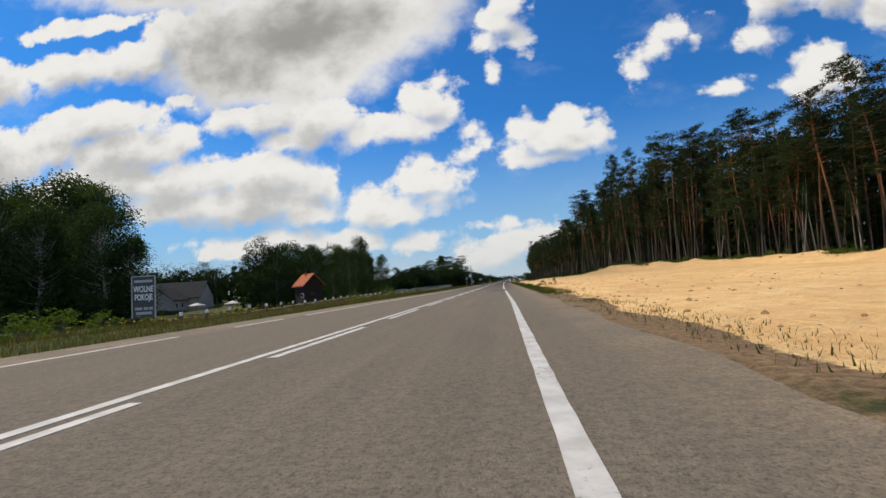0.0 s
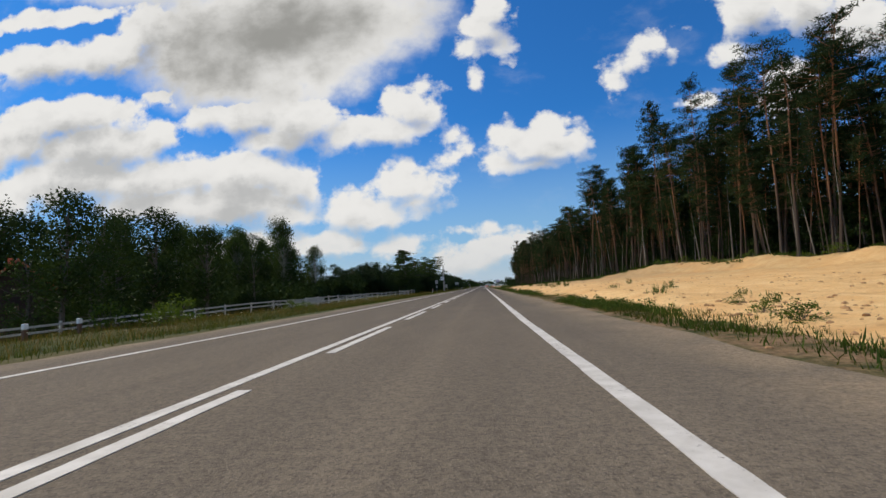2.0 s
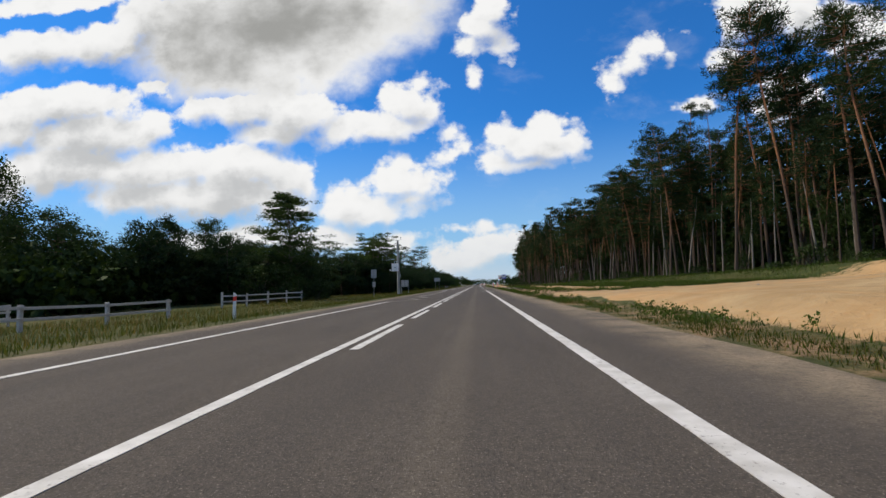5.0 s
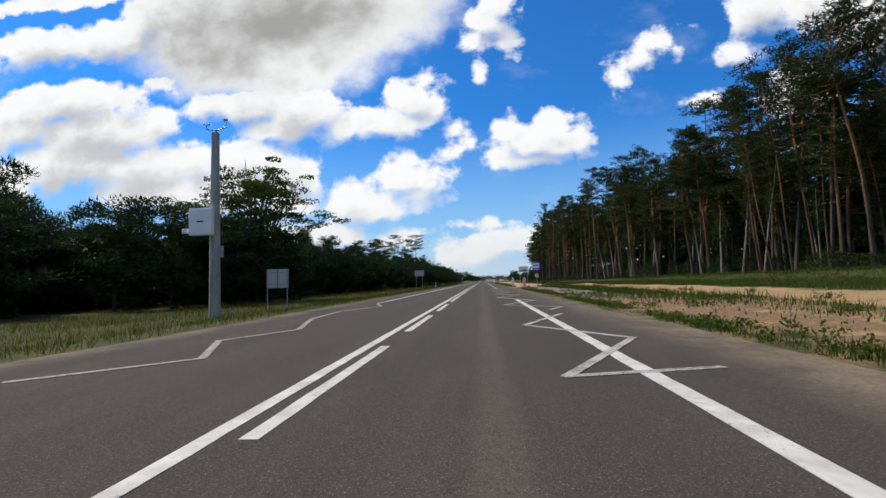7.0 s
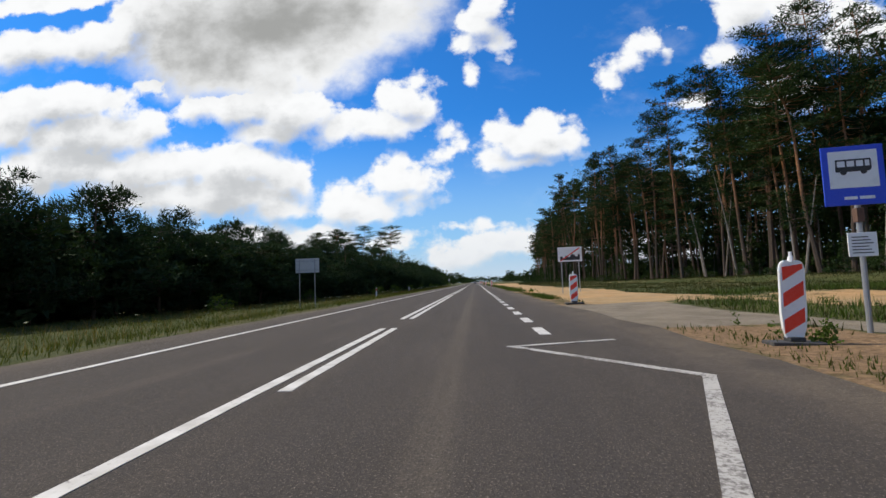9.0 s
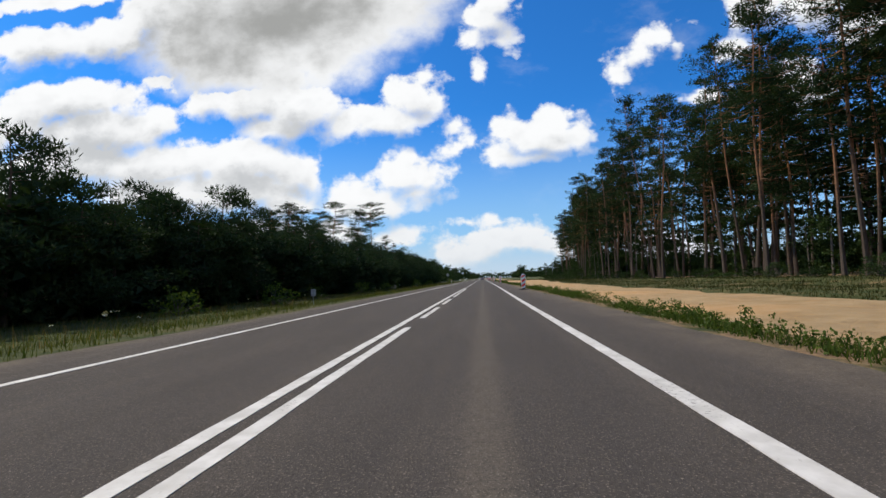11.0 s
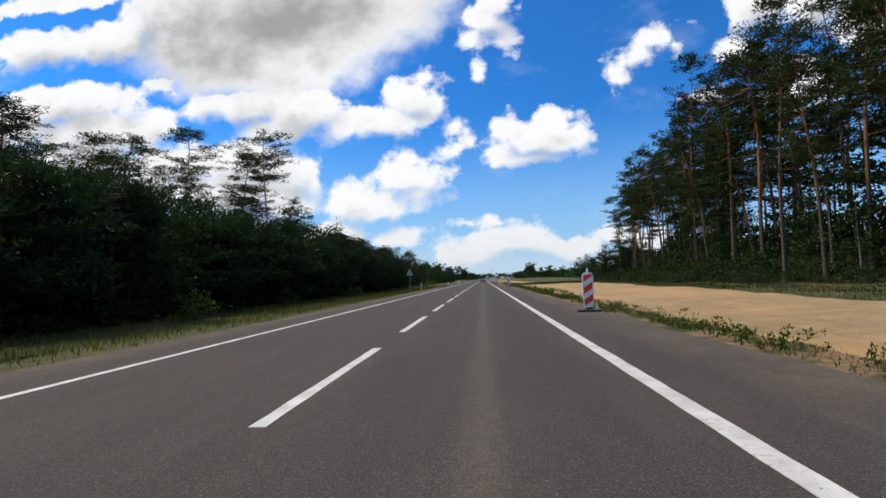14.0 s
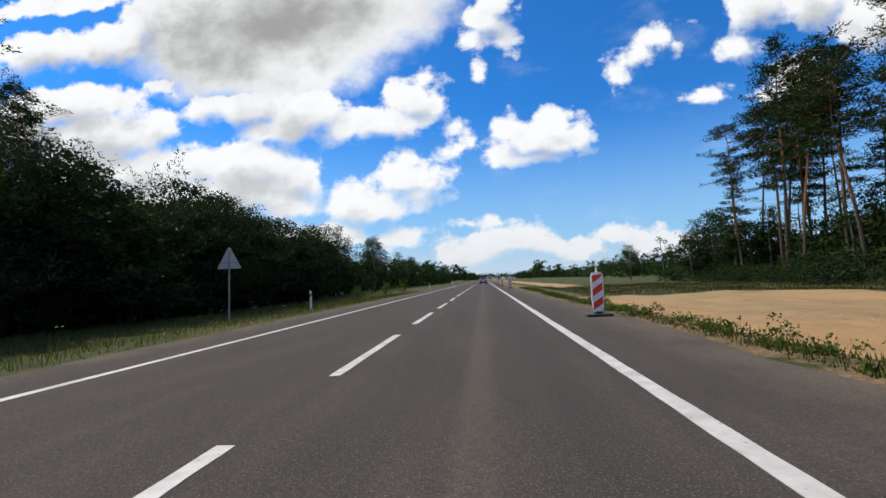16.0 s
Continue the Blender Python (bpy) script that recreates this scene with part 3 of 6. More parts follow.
def sand_amount(x, y):
    s = (x - 7.2) / (forest_edge(y) - 4.0 - 7.2)
    rim = table(y, [0, 18, 50, 90, 150], [6.4, 6.85, 7.0, 7.3, 7.7]) + 0.35 * sheet_noise(x * 0.2, y * 0.55) + 0.30 * sheet_noise(x * 0.6 + 5, y * 1.7)
    early = step(rim - 0.25, rim + 0.35, x) * step(1.06, 0.97, s) * step(172, 150, y)
    patch = step(6.6, 7.6, x) * step(12.5, 10.5, x) * step(146, 156, y) * step(198, 186, y) * 0.44
    back = step(11.2, 12.4, x) * step(19, 16.5, x) * step(160, 172, y) * step(250, 238, y) * 0.66
    wide = table(y, [240, 335, 395, 420], [12.4, 12.8, 18.0, 18.0]) + 0.6 * sheet_noise(x * 0.15, y * 0.5)
    strip = step(6.5, 7.1, x) * step(wide + 0.6, wide - 0.6, x) * step(236, 244, y) * step(417, 409, y)
    far = step(9.0, 9.8, x) * step(14.0, 12.5, x) * step(432, 438, y)
    return np.maximum.reduce([early, patch, back, strip, far])


def path_amount(x, y):
    walk_way = step(7.0, 7.45, x) * step(9.9, 9.4, x) * step(203, 208, y) * np.maximum(step(228.5, 226.5, y), step(8.3, 8.9, x) * step(236, 233, y))
    bay = step(5.6, 6.0, x) * step(9.8, 8.8, x) * step(231.0, 232.6, y) * step(243, 239, y)
    return np.maximum(walk_way, bay)


def soil_amount(x, y):
    rim = step(5.7, 6.1, x) * step(8.8, 7.2, x) * table(y, [0, 50, 85, 190, 240, 300], [0.62, 0.56, 0.50, 0.50, 0.54, 0.54])
    wood = step(-1.5, 2.0, x - forest_edge(y)) * step(70, 45, x - forest_edge(y)) * step(470, 440, y) * 0.75
    shade = step(-14.5, -17.0, x) * step(-60, -40, x) * step(150, 200, y) * step(480, 440, y) * 0.3
    works = step(6.4, 7.4, x) * step(14.0, 11.0, x) * step(145, 155, y) * step(205, 192, y) * 0.68
    mound = step(5.9, 6.3, x) * step(9.0, 8.2, x) * step(226, 227.5, y) * step(232.5, 231, y) * 0.72
    dry = step(10.5, 13, x) * step(forest_edge(y) - 1, forest_edge(y) - 5, x) * step(245, 280, y) * step(385, 360, y) * 0.40
    return np.maximum.reduce([rim, wood, shade, works, mound, dry])


def build_ground():
    xs = np.concatenate([[-2600, -1400, -700, -380, -220, -150, -115], np.arange(-95, -40, 5.0), np.arange(-40, -16, 1.5), np.arange(-16, -5.3, 0.6), [-5.3, 0, 6.2],
                         np.arange(6.5, 26, 0.45), np.arange(26, 56, 1.2), np.arange(57, 110, 5.0), [130, 170, 240, 400, 750, 1500, 2600]])
    ys = np.concatenate([[-600, -300, -150, -80], np.arange(-40, 475, 1.25), np.arange(478, 640, 6.0), [660, 720, 800, 920, 1100, 1400, 1800, 2400, 3200, 4200]])
    gx, gy = np.meshgrid(xs, ys)
    gz = ground_z(gx, gy)
    cols, rows = len(xs), len(ys)
    verts = np.stack([gx, gy, gz], -1).reshape(-1, 3)
    i = np.arange(cols * rows).reshape(rows, cols)
    quads = np.stack([i[:-1, :-1], i[:-1, 1:], i[1:, 1:], i[1:, :-1]], -1).reshape(-1, 4)
    me = bpy.data.meshes.new("ground")
    me.from_pydata(verts.tolist(), [], quads.tolist())
    me.polygons.foreach_set("use_smooth", [True] * len(me.polygons))
    me.materials.append(GROUND)
    for name, amount in (("sand", sand_amount), ("soil", soil_amount), ("path", path_amount)):
        layer = me.attributes.new(name, "FLOAT", "POINT")
        layer.data.foreach_set("value", amount(gx, gy).reshape(-1).astype(np.float32))
    tagged(new("ground", me), "grassy verges and bare yellow sand beside the road", "ground", kind="structure")


build_ground()

# ---------------------------------------------------------------- road and markings


def right_edge(y):
    return table(y, [-50, 20, 60, 290, 320, 800], [4.0, 4.0, 3.6, 3.6, 3.72, 3.72])


def left_edge(y):
    return table(y, [-50, 10, 40, 62, 800], [-4.9, -4.7, -4.25, -3.5, -3.5])


def build_road():
    road = thing("road", label="straight grey asphalt road with worn white lines", category="road", kind="structure")
    xs = [-5.35, -5.2, -3.0, 0.0, 3.0, 5.75, 5.9]
    ys = np.concatenate([np.arange(-60, 480, 2.0), [520, 600, 800, 1200, 2000, 4200]])
    rng = np.random.RandomState(4)
    wob_l, wob_r = rng.uniform(-0.14, 0.14, len(ys)), rng.uniform(-0.16, 0.16, len(ys))
    verts, faces = [], []
    for k, y in enumerate(ys):
        wide_l = table(y, [0, 30, 60], [-1.2, -0.9, 0.0])
        bay = 0.12 * step(228, 231, y) * step(242, 238, y)
        for j, x in enumerate(xs):
            shift = wob_l[k] + wide_l if j < 2 else wob_r[k] + bay if j > 4 else 0.0
            verts.append((x + shift, y, -0.09 if j in (0, len(xs) - 1) else 0.0))
    w = len(xs)
    for k in range(len(ys) - 1):
        for j in range(w - 1):
            faces.append((k * w + j, k * w + j + 1, (k + 1) * w + j + 1, (k + 1) * w + j))
    part("asphalt", mesh_of("asphalt", verts, faces, ASPHALT), None, road)

    def stripe(name, x_of, y0, y1, width, mat=PAINT, pieces=3.0):
        near = np.arange(max(y0, -5.0), min(y1, 430.0), 0.35 if pieces < 5 or y1 > 400 else 3.0)
        pts = np.unique(np.concatenate([[y0, y1], near, np.arange(max(y0, 430.0), y1, 12.0)]))
        count = len(pts) - 1
        verts, faces = [], []
        for y in pts:
            x, l, r = float(x_of(y)), rng.uniform(-0.006, 0.006), rng.uniform(-0.006, 0.006)
            verts += [(x - width / 2 + l, y, 0.0), (x - width / 2 + l, y, 0.006), (x + width / 2 + r, y, 0.006), (x + width / 2 + r, y, 0.0)]
        for k in range(count):
            for j in range(3):
                faces.append((4 * k + j, 4 * k + j + 1, 4 * k + j + 5, 4 * k + j + 4))
        faces += [(0, 3, 2, 1), (4 * count, 4 * count + 1, 4 * count + 2, 4 * count + 3)]
        return part(name, mesh_of(name, verts, faces, mat), None, road)

    stripe("edge_line", right_edge, -60, 60.0, 0.17)
    stripe("edge_line", right_edge, 60.0, 197.7, 0.19)
    stripe("edge_line", right_edge, 262, 1600, 0.185, pieces=6.0)
    y = 231.2
    while y < 262:
        stripe("edge_dash", right_edge, y, y + 1.35, 0.22)
        y += 2.75
    stripe("edge_line", left_edge, -60, 11.5, 0.15)
    stripe("edge_line", left_edge, 14.0, 17.0, 0.15)
    stripe("edge_line", left_edge, 19.0, 153.0, 0.15)
    stripe("edge_line", left_edge, 198.0, 1600, 0.15, pieces=6.0)
    stripe("centre_line", lambda y: 0.0, -60, 233.4, 0.15)
    stripe("centre_line", lambda y: 0.0, 236.3, 318.4, 0.15)
    for first, last, gap in ((-50.7, 128.0, 6.9), (135.3, 196.0, 6.57)):
        end = first
        while end < last:
            stripe("centre_dash", lambda y: 0.29, end - 4.4, end, 0.15)
            end += gap
    for y0, y1 in ((197.0, 207.8), (209.8, 216.2), (218.1, 223.3), (226.9, 233.4), (236.3, 263.0), (266.0, 281.0), (283.4, 288.0), (290.0, 294.8), (297.4, 306.0), (308.2, 318.4)):
        stripe("centre_dash", lambda y: 0.29, y0, y1, 0.15)
    end = 322.62
    while end < 900:
        stripe("lane_dash", lambda y: 0.1, end - 4.35, end, 0.15)
        end += 6.84

    def zigzag(name, points, width, mat):
        for k, ((xa, ya), (xb, yb)) in enumerate(zip(points, points[1:])):
            lift = 0.0085 + 0.002 * (k % 2)
            a, b = Vector((xa, ya, 0)), Vector((xb, yb, 0))
            along = (b - a).normalized()
            side = Vector((-along.y, along.x, 0)) * width / 2
            a, b = a - along * width * 0.35, b + along * width * 0.35
            verts = [a - side, a + side, b + side, b - side]
            verts = [v + Vector((0, 0, 0.003)) for v in verts] + [v + Vector((0, 0, lift)) for v in verts]
            faces = [(4, 7, 6, 5), (0, 1, 5, 4), (1, 2, 6, 5), (2, 3, 7, 6), (3, 0, 4, 7)]
            part(name, mesh_of(name, verts, faces, mat), None, road)

    zigzag("bus_stop_zigzag", [(4.44, 179.2), (2.73, 178.8), (4.34, 181.8), (2.8, 184.3), (4.1, 187.4)], 0.13, WORN)
    zigzag("bus_stop_zigzag", [(4.1, 189.4), (4.65, 190.7), (2.7, 192.9), (4.36, 196.3), (2.73, 201.1), (4.4, 204.6), (2.72, 207.4), (4.6, 213.4), (2.72, 215.6), (4.44, 218.8), (2.72, 222.8)], 0.13, WORN)
    zigzag("bus_stop_zigzag", [(2.72, 222.8), (4.66, 227.2), (2.83, 229.7), (4.54, 230.2)], 0.13, WORN)
    zigzag("bus_stop_zigzag", [(-3.5, 153.2), (-1.95, 156.0), (-3.0, 158.2), (-1.85, 160.9), (-3.1, 163.6), (-2.5, 166.2), (-3.5, 168.7), (-2.0, 171.0), (-3.2, 173.6), (-2.0, 176.4)], 0.13, FADED)
    zigzag("bus_stop_zigzag", [(-3.6, 178.8), (-2.2, 180.3), (-3.2, 182.4), (-2.4, 184.3), (-3.3, 187.5), (-3.5, 190.8), (-2.6, 194.0), (-3.4, 196.6), (-3.5, 199.0)], 0.13, FADED)

    # dark repair in the asphalt with a tarred seam, and a wet stain on the shoulder
    rng = np.random.RandomState(9)
    outline = [(2.5, 43.0), (2.38, 46.0), (2.42, 48.9), (3.2, 49.2), (3.95, 49.0), (3.9, 45.0), (3.85, 42.2), (3.2, 41.3), (2.8, 41.8)]
    ring = []
    for (xa, ya), (xb, yb) in zip(outline, outline[1:] + outline[:1]):
        for s in np.linspace(0, 1, 5, endpoint=False):
            ring.append((xa + (xb - xa) * s + rng.uniform(-0.04, 0.04), ya + (yb - ya) * s + rng.uniform(-0.08, 0.08)))
    cx, cy = np.mean([p[0] for p in ring]), np.mean([p[1] for p in ring])
    count = len(ring)
    top = [(px, py, 0.009) for px, py in ring]
    part("asphalt_patch", mesh_of("asphalt_patch", top, [tuple(range(count))[::-1]], PATCH), None, road, "darker patch of newer asphalt")
    inner = [(cx + (px - cx) * 0.93, cy + (py - cy) * 0.975, 0.013) for px, py in ring]
    outer = [(cx + (px - cx) * 1.02, cy + (py - cy) * 1.008, 0.013) for px, py in ring]
    part("tar_seam", mesh_of("tar_seam", inner + outer, [(k, (k + 1) % count, count + (k + 1) % count, count + k) for k in range(count)], TAR), None, road, "black tar seam")
    blot = [(5.32 + 0.60 * math.cos(a) * (1 + 0.12 * math.sin(5 * a) + 0.10 * math.sin(13 * a)), 334.85 + 0.5 * math.sin(a) * (1 + 0.1 * math.sin(7 * a + 1) + 0.12 * math.sin(11 * a + 2)), 0.007) for a in (2 * math.pi * k / 40 for k in range(40))]
    part("oil_stain", mesh_of("oil_stain", blot, [tuple(range(40))], TAR_STAIN), None, road, "dark damp stain on the shoulder")


def patch_material():
    m, n = material("patch_asphalt")
    at = place(n)
    grit = n.noise(at, 90.0, 3.0, 0.7)
    c = n.mix(n.ramp(n.noise(at, 2.0, 5.0), 0.3, 0.7), (0.070, 0.066, 0.064), (0.100, 0.094, 0.090))
    c = n.mix(n.ramp(grit, 0.62, 0.78, 0.0, 0.4), c, (0.22, 0.21, 0.2))
    finish(n, c, 0.85, grit, 0.4, 0.008, spec=0.3)
    return m


def stain_material():
    m, n = material("damp_asphalt")
    at = place(n)
    c = n.mix(n.ramp(n.noise(at, 5.0, 5.0, 0.65), 0.35, 0.65), (0.012, 0.011, 0.010), (0.030, 0.026, 0.023))
    finish(n, c, 0.95, n.noise(at, 62.0, 3.0, 0.7), 0.5, 0.01, spec=0.05)
    return m


PATCH = patch_material()
TAR_STAIN = stain_material()
TAR = painted("tar", (0.018, 0.017, 0.017), 0.55, 0.0, 0.2)
build_road()

# ---------------------------------------------------------------- trees


def needle_tufts(centres, radii, per, length, width, rng, flat=0.45, lift=0.35):
    """Tufts of narrow three-cornered needles round the ends of twigs."""
    centres, radii = np.repeat(np.asarray(centres), per, 0), np.repeat(np.asarray(radii), per)
    count = len(centres)
    off = rng.normal(size=(count, 3))
    off /= np.linalg.norm(off, axis=1)[:, None] + 1e-9
    off *= (rng.uniform(0.15, 1.0, count) ** 0.6 * radii)[:, None]
    off[:, 2] *= flat
    way = off / (np.linalg.norm(off, axis=1)[:, None] + 1e-9) * 0.7 + rng.normal(size=(count, 3)) * 0.5
    way[:, 2] += lift
    way /= np.linalg.norm(way, axis=1)[:, None] + 1e-9
    side = np.cross(way, rng.normal(size=(count, 3)))
    side /= np.linalg.norm(side, axis=1)[:, None] + 1e-9
    long = (length * rng.uniform(0.6, 1.3, count))[:, None]
    half = (width * rng.uniform(0.6, 1.3, count))[:, None] / 2
    p = centres + off
    return np.stack([p - side * half, p + side * half, p + way * long], 1)


def leaf_clumps(centres, radii, per, size, rng, flat=0.7, droop=0.0):
    """Clumps of small pointed leaves, each of four corners."""
    centres, radii = np.repeat(np.asarray(centres), per, 0), np.repeat(np.asarray(radii), per)
    count = len(centres)
    off = rng.normal(size=(count, 3))
    off /= np.linalg.norm(off, axis=1)[:, None] + 1e-9
    off *= (rng.uniform(0.2, 1.0, count) ** 0.5 * radii)[:, None]
    off[:, 2] = off[:, 2] * flat - droop * rng.uniform(0, 1, count) * radii
    p = centres + off
    way = rng.normal(size=(count, 3))
    way[:, 2] -= 0.4 + droop
    way /= np.linalg.norm(way, axis=1)[:, None] + 1e-9
    side = np.cross(way, rng.normal(size=(count, 3)))
    side /= np.linalg.norm(side, axis=1)[:, None] + 1e-9
    s = (size * rng.uniform(0.6, 1.35, count))[:, None]
    return np.stack([p - way * s * 0.5, p + side * s * 0.36, p + way * s * 0.5, p - side * s * 0.36], 1)


def bend(height, lean, rng, steps=9):
    """The middle line of a trunk that leans and wavers."""
    a, b = rng.uniform(0, 6.28), rng.uniform(0, 6.28)
    out = []
    for s in np.linspace(0, 1, steps):
        sway = lean * height * (s**1.4)
        out.append((sway * math.cos(a) + 0.012 * height * math.sin(s * 7 + b) * s, sway * math.sin(a) + 0.012 * height * math.sin(s * 5 + a) * s, s * height))
    return np.array(out)


def along(path, s):
    k = np.linspace(0, 1, len(path))
    return np.array([np.interp(s, k, path[:, j]) for j in range(3)])


LABELS = {
    "tall": "tall Scots pine with a bare orange trunk and dark crown",
    "back": "tall Scots pine standing deep in the forest",
    "young": "dense young pine in the dark roadside thicket",
    "leafy": "leafy green deciduous tree at the edge of the wood",
    "birch": "tall birch with drooping dark green foliage",
    "slender": "slender pale-trunked young birch at the forest edge",
    "bush": "green leafy bush at the edge of the trees",
    "robinia": "wide flat-topped robinia with open branches",
}


def tall_pine(seed, height=27.0, crown=0.42, reach=2.9, per=23, tufts=215, kind="tall"):
    rng = np.random.RandomState(seed)
    tree = thing("pine_tree" if kind == "tall" else "deep_pine", label=LABELS[kind], category="tree", group="pines of the forest")
    path = bend(height, rng.uniform(0.0, 0.05), rng)
    bm = tube(path, [0.165 * (1 - 0.82 * s) + (0.04 if s == 0 else 0) for s in np.linspace(0, 1, len(path))], 7 if kind == "tall" else 5)
    centres, radii = [], []
    limbs = int(tufts / 5)
    for k in range(limbs):
        s = 1 - crown * (rng.uniform(0, 1) ** 0.85)
        low = (1 - s) / crown
        start = along(path, min(s, 0.985))
        span = reach * (0.16 + 0.86 * math.sin(min(1.0, 0.08 + low) * 2.35)) * rng.uniform(0.5, 1.2)
        turn = rng.uniform(0, 6.283)
        rise = rng.uniform(0.1, 0.75) - 0.65 * low
        way = np.array([math.cos(turn), math.sin(turn), rise])
        tip = start + way * span + np.array([0, 0, 0.12 * span])
        middle = start + way * span * 0.5 - np.array([0, 0, 0.05 * span])
        if kind == "tall":
            tube([start, middle, tip], [0.055, 0.035, 0.012], 3, bm, cap=False)
        for q in range(5):
            f = 0.45 + 0.6 * q / 4
            spot = start + (tip - start) * f + rng.normal(size=3) * np.array([0.42, 0.42, 0.14]) * (0.4 + span * 0.2)
            centres.append(spot)
            radii.append(rng.uniform(0.34, 0.74))
    for k in range(14 if kind == "tall" else 0):
        s = rng.uniform(0.22, 1 - crown)
        start, turn = along(path, s), rng.uniform(0, 6.283)
        span = rng.uniform(0.5, 2.0)
        tube([start, start + np.array([math.cos(turn) * span, math.sin(turn) * span, rng.uniform(-0.4, 0.25)])], [0.03, 0.008], 3, bm, cap=False)
    part("trunk", bm, PINE_BARK, tree, "bare orange-brown trunk with dead twigs")
    part("crown", soup("crown", needle_tufts(centres, radii, per, 0.36 if kind == "tall" else 0.5, 0.105 if kind == "tall" else 0.30, rng, 0.58), NEEDLE), None, tree)
    return tree


def young_pine(seed, height=6.5, reach=2.1):
    """A dense young pine, leafy to the ground: an opaque heart of crossed sprays under fine needle tufts."""
    rng = np.random.RandomState(seed)
    tree = thing("young_pine", label=LABELS["young"], category="tree", group="young pines")
    path = bend(height, 0.03, rng, 6)
    bm = tube(path, [0.10 * (1 - 0.85 * s) for s in np.linspace(0, 1, 6)], 5)
    centres, radii, heart = [], [], []
    knobs = [(rng.uniform(0, 6.283), rng.uniform(0.15, 0.95)) for _ in range(11)]
    for k in range(70):
        if rng.uniform() < 0.5:
            turn, s = knobs[rng.randint(len(knobs))]
            turn, s = turn + rng.normal() * 0.3, float(np.clip(s + rng.normal() * 0.05, 0.03, 1.0))
            grow = rng.uniform(0.85, 1.2)
        else:
            turn, s, grow = rng.uniform(0, 6.283), rng.uniform(0.03, 1.0), rng.uniform(0.55, 0.95)
        start = along(path, s)
        span = reach * (0.18 + 0.88 * math.sin(math.pi * (0.16 + 0.80 * s)) ** 0.75) * grow
        tip = start + np.array([math.cos(turn) * span, math.sin(turn) * span, 0.16 * span + 0.10])
        tube([start, tip], [0.022, 0.008], 3, bm, cap=False)
        for f in (0.62, 0.82, 1.0):
            centres.append(start + (tip - start) * f + rng.normal(size=3) * 0.12)
            radii.append(rng.uniform(0.30, 0.52))
        if s < 0.78:
            heart.append(start + (tip - start) * 0.40)
    part("trunk", bm, PINE_BARK, tree)
    fine = needle_tufts(centres, radii, 22, 0.24, 0.075, rng, 0.75, 0.55)
    dense = needle_tufts(heart, np.full(len(heart), 0.45), 9, 0.52, 0.34, rng, 0.8, 0.0)
    part("crown", soup("crown", np.concatenate([fine, dense]), YOUNG), None, tree)
    return tree


def leafy_tree(seed, height=11.0, reach=3.6, clumps=95, per=24, size=0.34, mat=None, bark=None, droop=0.0, base=0.18, name="deciduous_tree", label="leafy", squash=0.75, knots=9):
    rng = np.random.RandomState(seed)
    tree = thing(name, label=LABELS[label], category="tree", group="deciduous trees")
    path = bend(height * 0.92, 0.04, rng)
    bm = tube(path, [height * 0.016 * (1 - 0.9 * s) + 0.01 for s in np.linspace(0, 1, len(path))], 6)
    centres, radii = [], []
    knobs = [(rng.uniform(0, 6.283), rng.uniform(base, 0.95), rng.uniform(0.55, 1.0)) for _ in range(knots)]
    for k in range(clumps):
        if rng.uniform() < 0.55:
            turn, s, wide = knobs[rng.randint(len(knobs))]
            turn, s = turn + rng.normal() * 0.35, np.clip(s + rng.normal() * 0.06, base, 1.0)
        else:
            turn, s, wide = rng.uniform(0, 6.283), rng.uniform(base, 1.0), rng.uniform(0.4, 0.95)
        t = (s - base) / (1 - base)
        span = reach * wide * (math.sin(math.pi * (0.12 + 0.83 * t)) ** 0.7) * rng.uniform(0.5, 1.05)
        start = along(path, s * 0.82)
        tip = np.array([along(path, s)[0] + math.cos(turn) * span, along(path, s)[1] + math.sin(turn) * span, s * height])
        if k % 3 == 0 and name not in ("sapling", "slender_birch"):
            tube([start, (start + tip) / 2 + np.array([0, 0, -0.1 * span]), tip], [height * 0.004, height * 0.0026, 0.008], 3, bm, cap=False)
        centres.append(tip)
        radii.append(rng.uniform(0.45, 0.95) * height / 11.0 + 0.1)
    part("trunk", bm, bark or GREY_BARK, tree)
    part("crown", soup("crown", leaf_clumps(centres, radii, per, size, rng, squash, droop), mat or LEAF, 4), None, tree)
    return tree


def bush(seed, height=2.2, mat=None, clumps=34, per=20, leaf=0.17):
    rng = np.random.RandomState(seed)
    tree = thing("bush", label=LABELS["bush"], category="bush", group="roadside bushes")
    bm = bmesh.new()
    centres, radii = [], []
    for k in range(clumps):
        turn, out, up = rng.uniform(0, 6.283), rng.uniform(0, 1) ** 0.6, rng.uniform(0.1, 1.0)
        wide = height * 0.75 * math.sqrt(max(0.05, 1.05 - up * up))
        tip = np.array([math.cos(turn) * wide * out, math.sin(turn) * wide * out, height * up * rng.uniform(0.75, 1.0)])
        tube([(rng.normal() * 0.06, rng.normal() * 0.06, 0.0), tip * np.array([0.4, 0.4, 0.55]), tip], [0.022, 0.014, 0.006], 3, bm, cap=False)
        centres.append(tip)
        radii.append(height * rng.uniform(0.13, 0.24))
    part("stalk", bm, GREY_BARK, tree)
    part("foliage", soup("foliage", leaf_clumps(centres, radii, per, leaf * (height / 2.2) ** 0.5, rng), mat or BUSH_LEAF, 4), None, tree)
    return tree


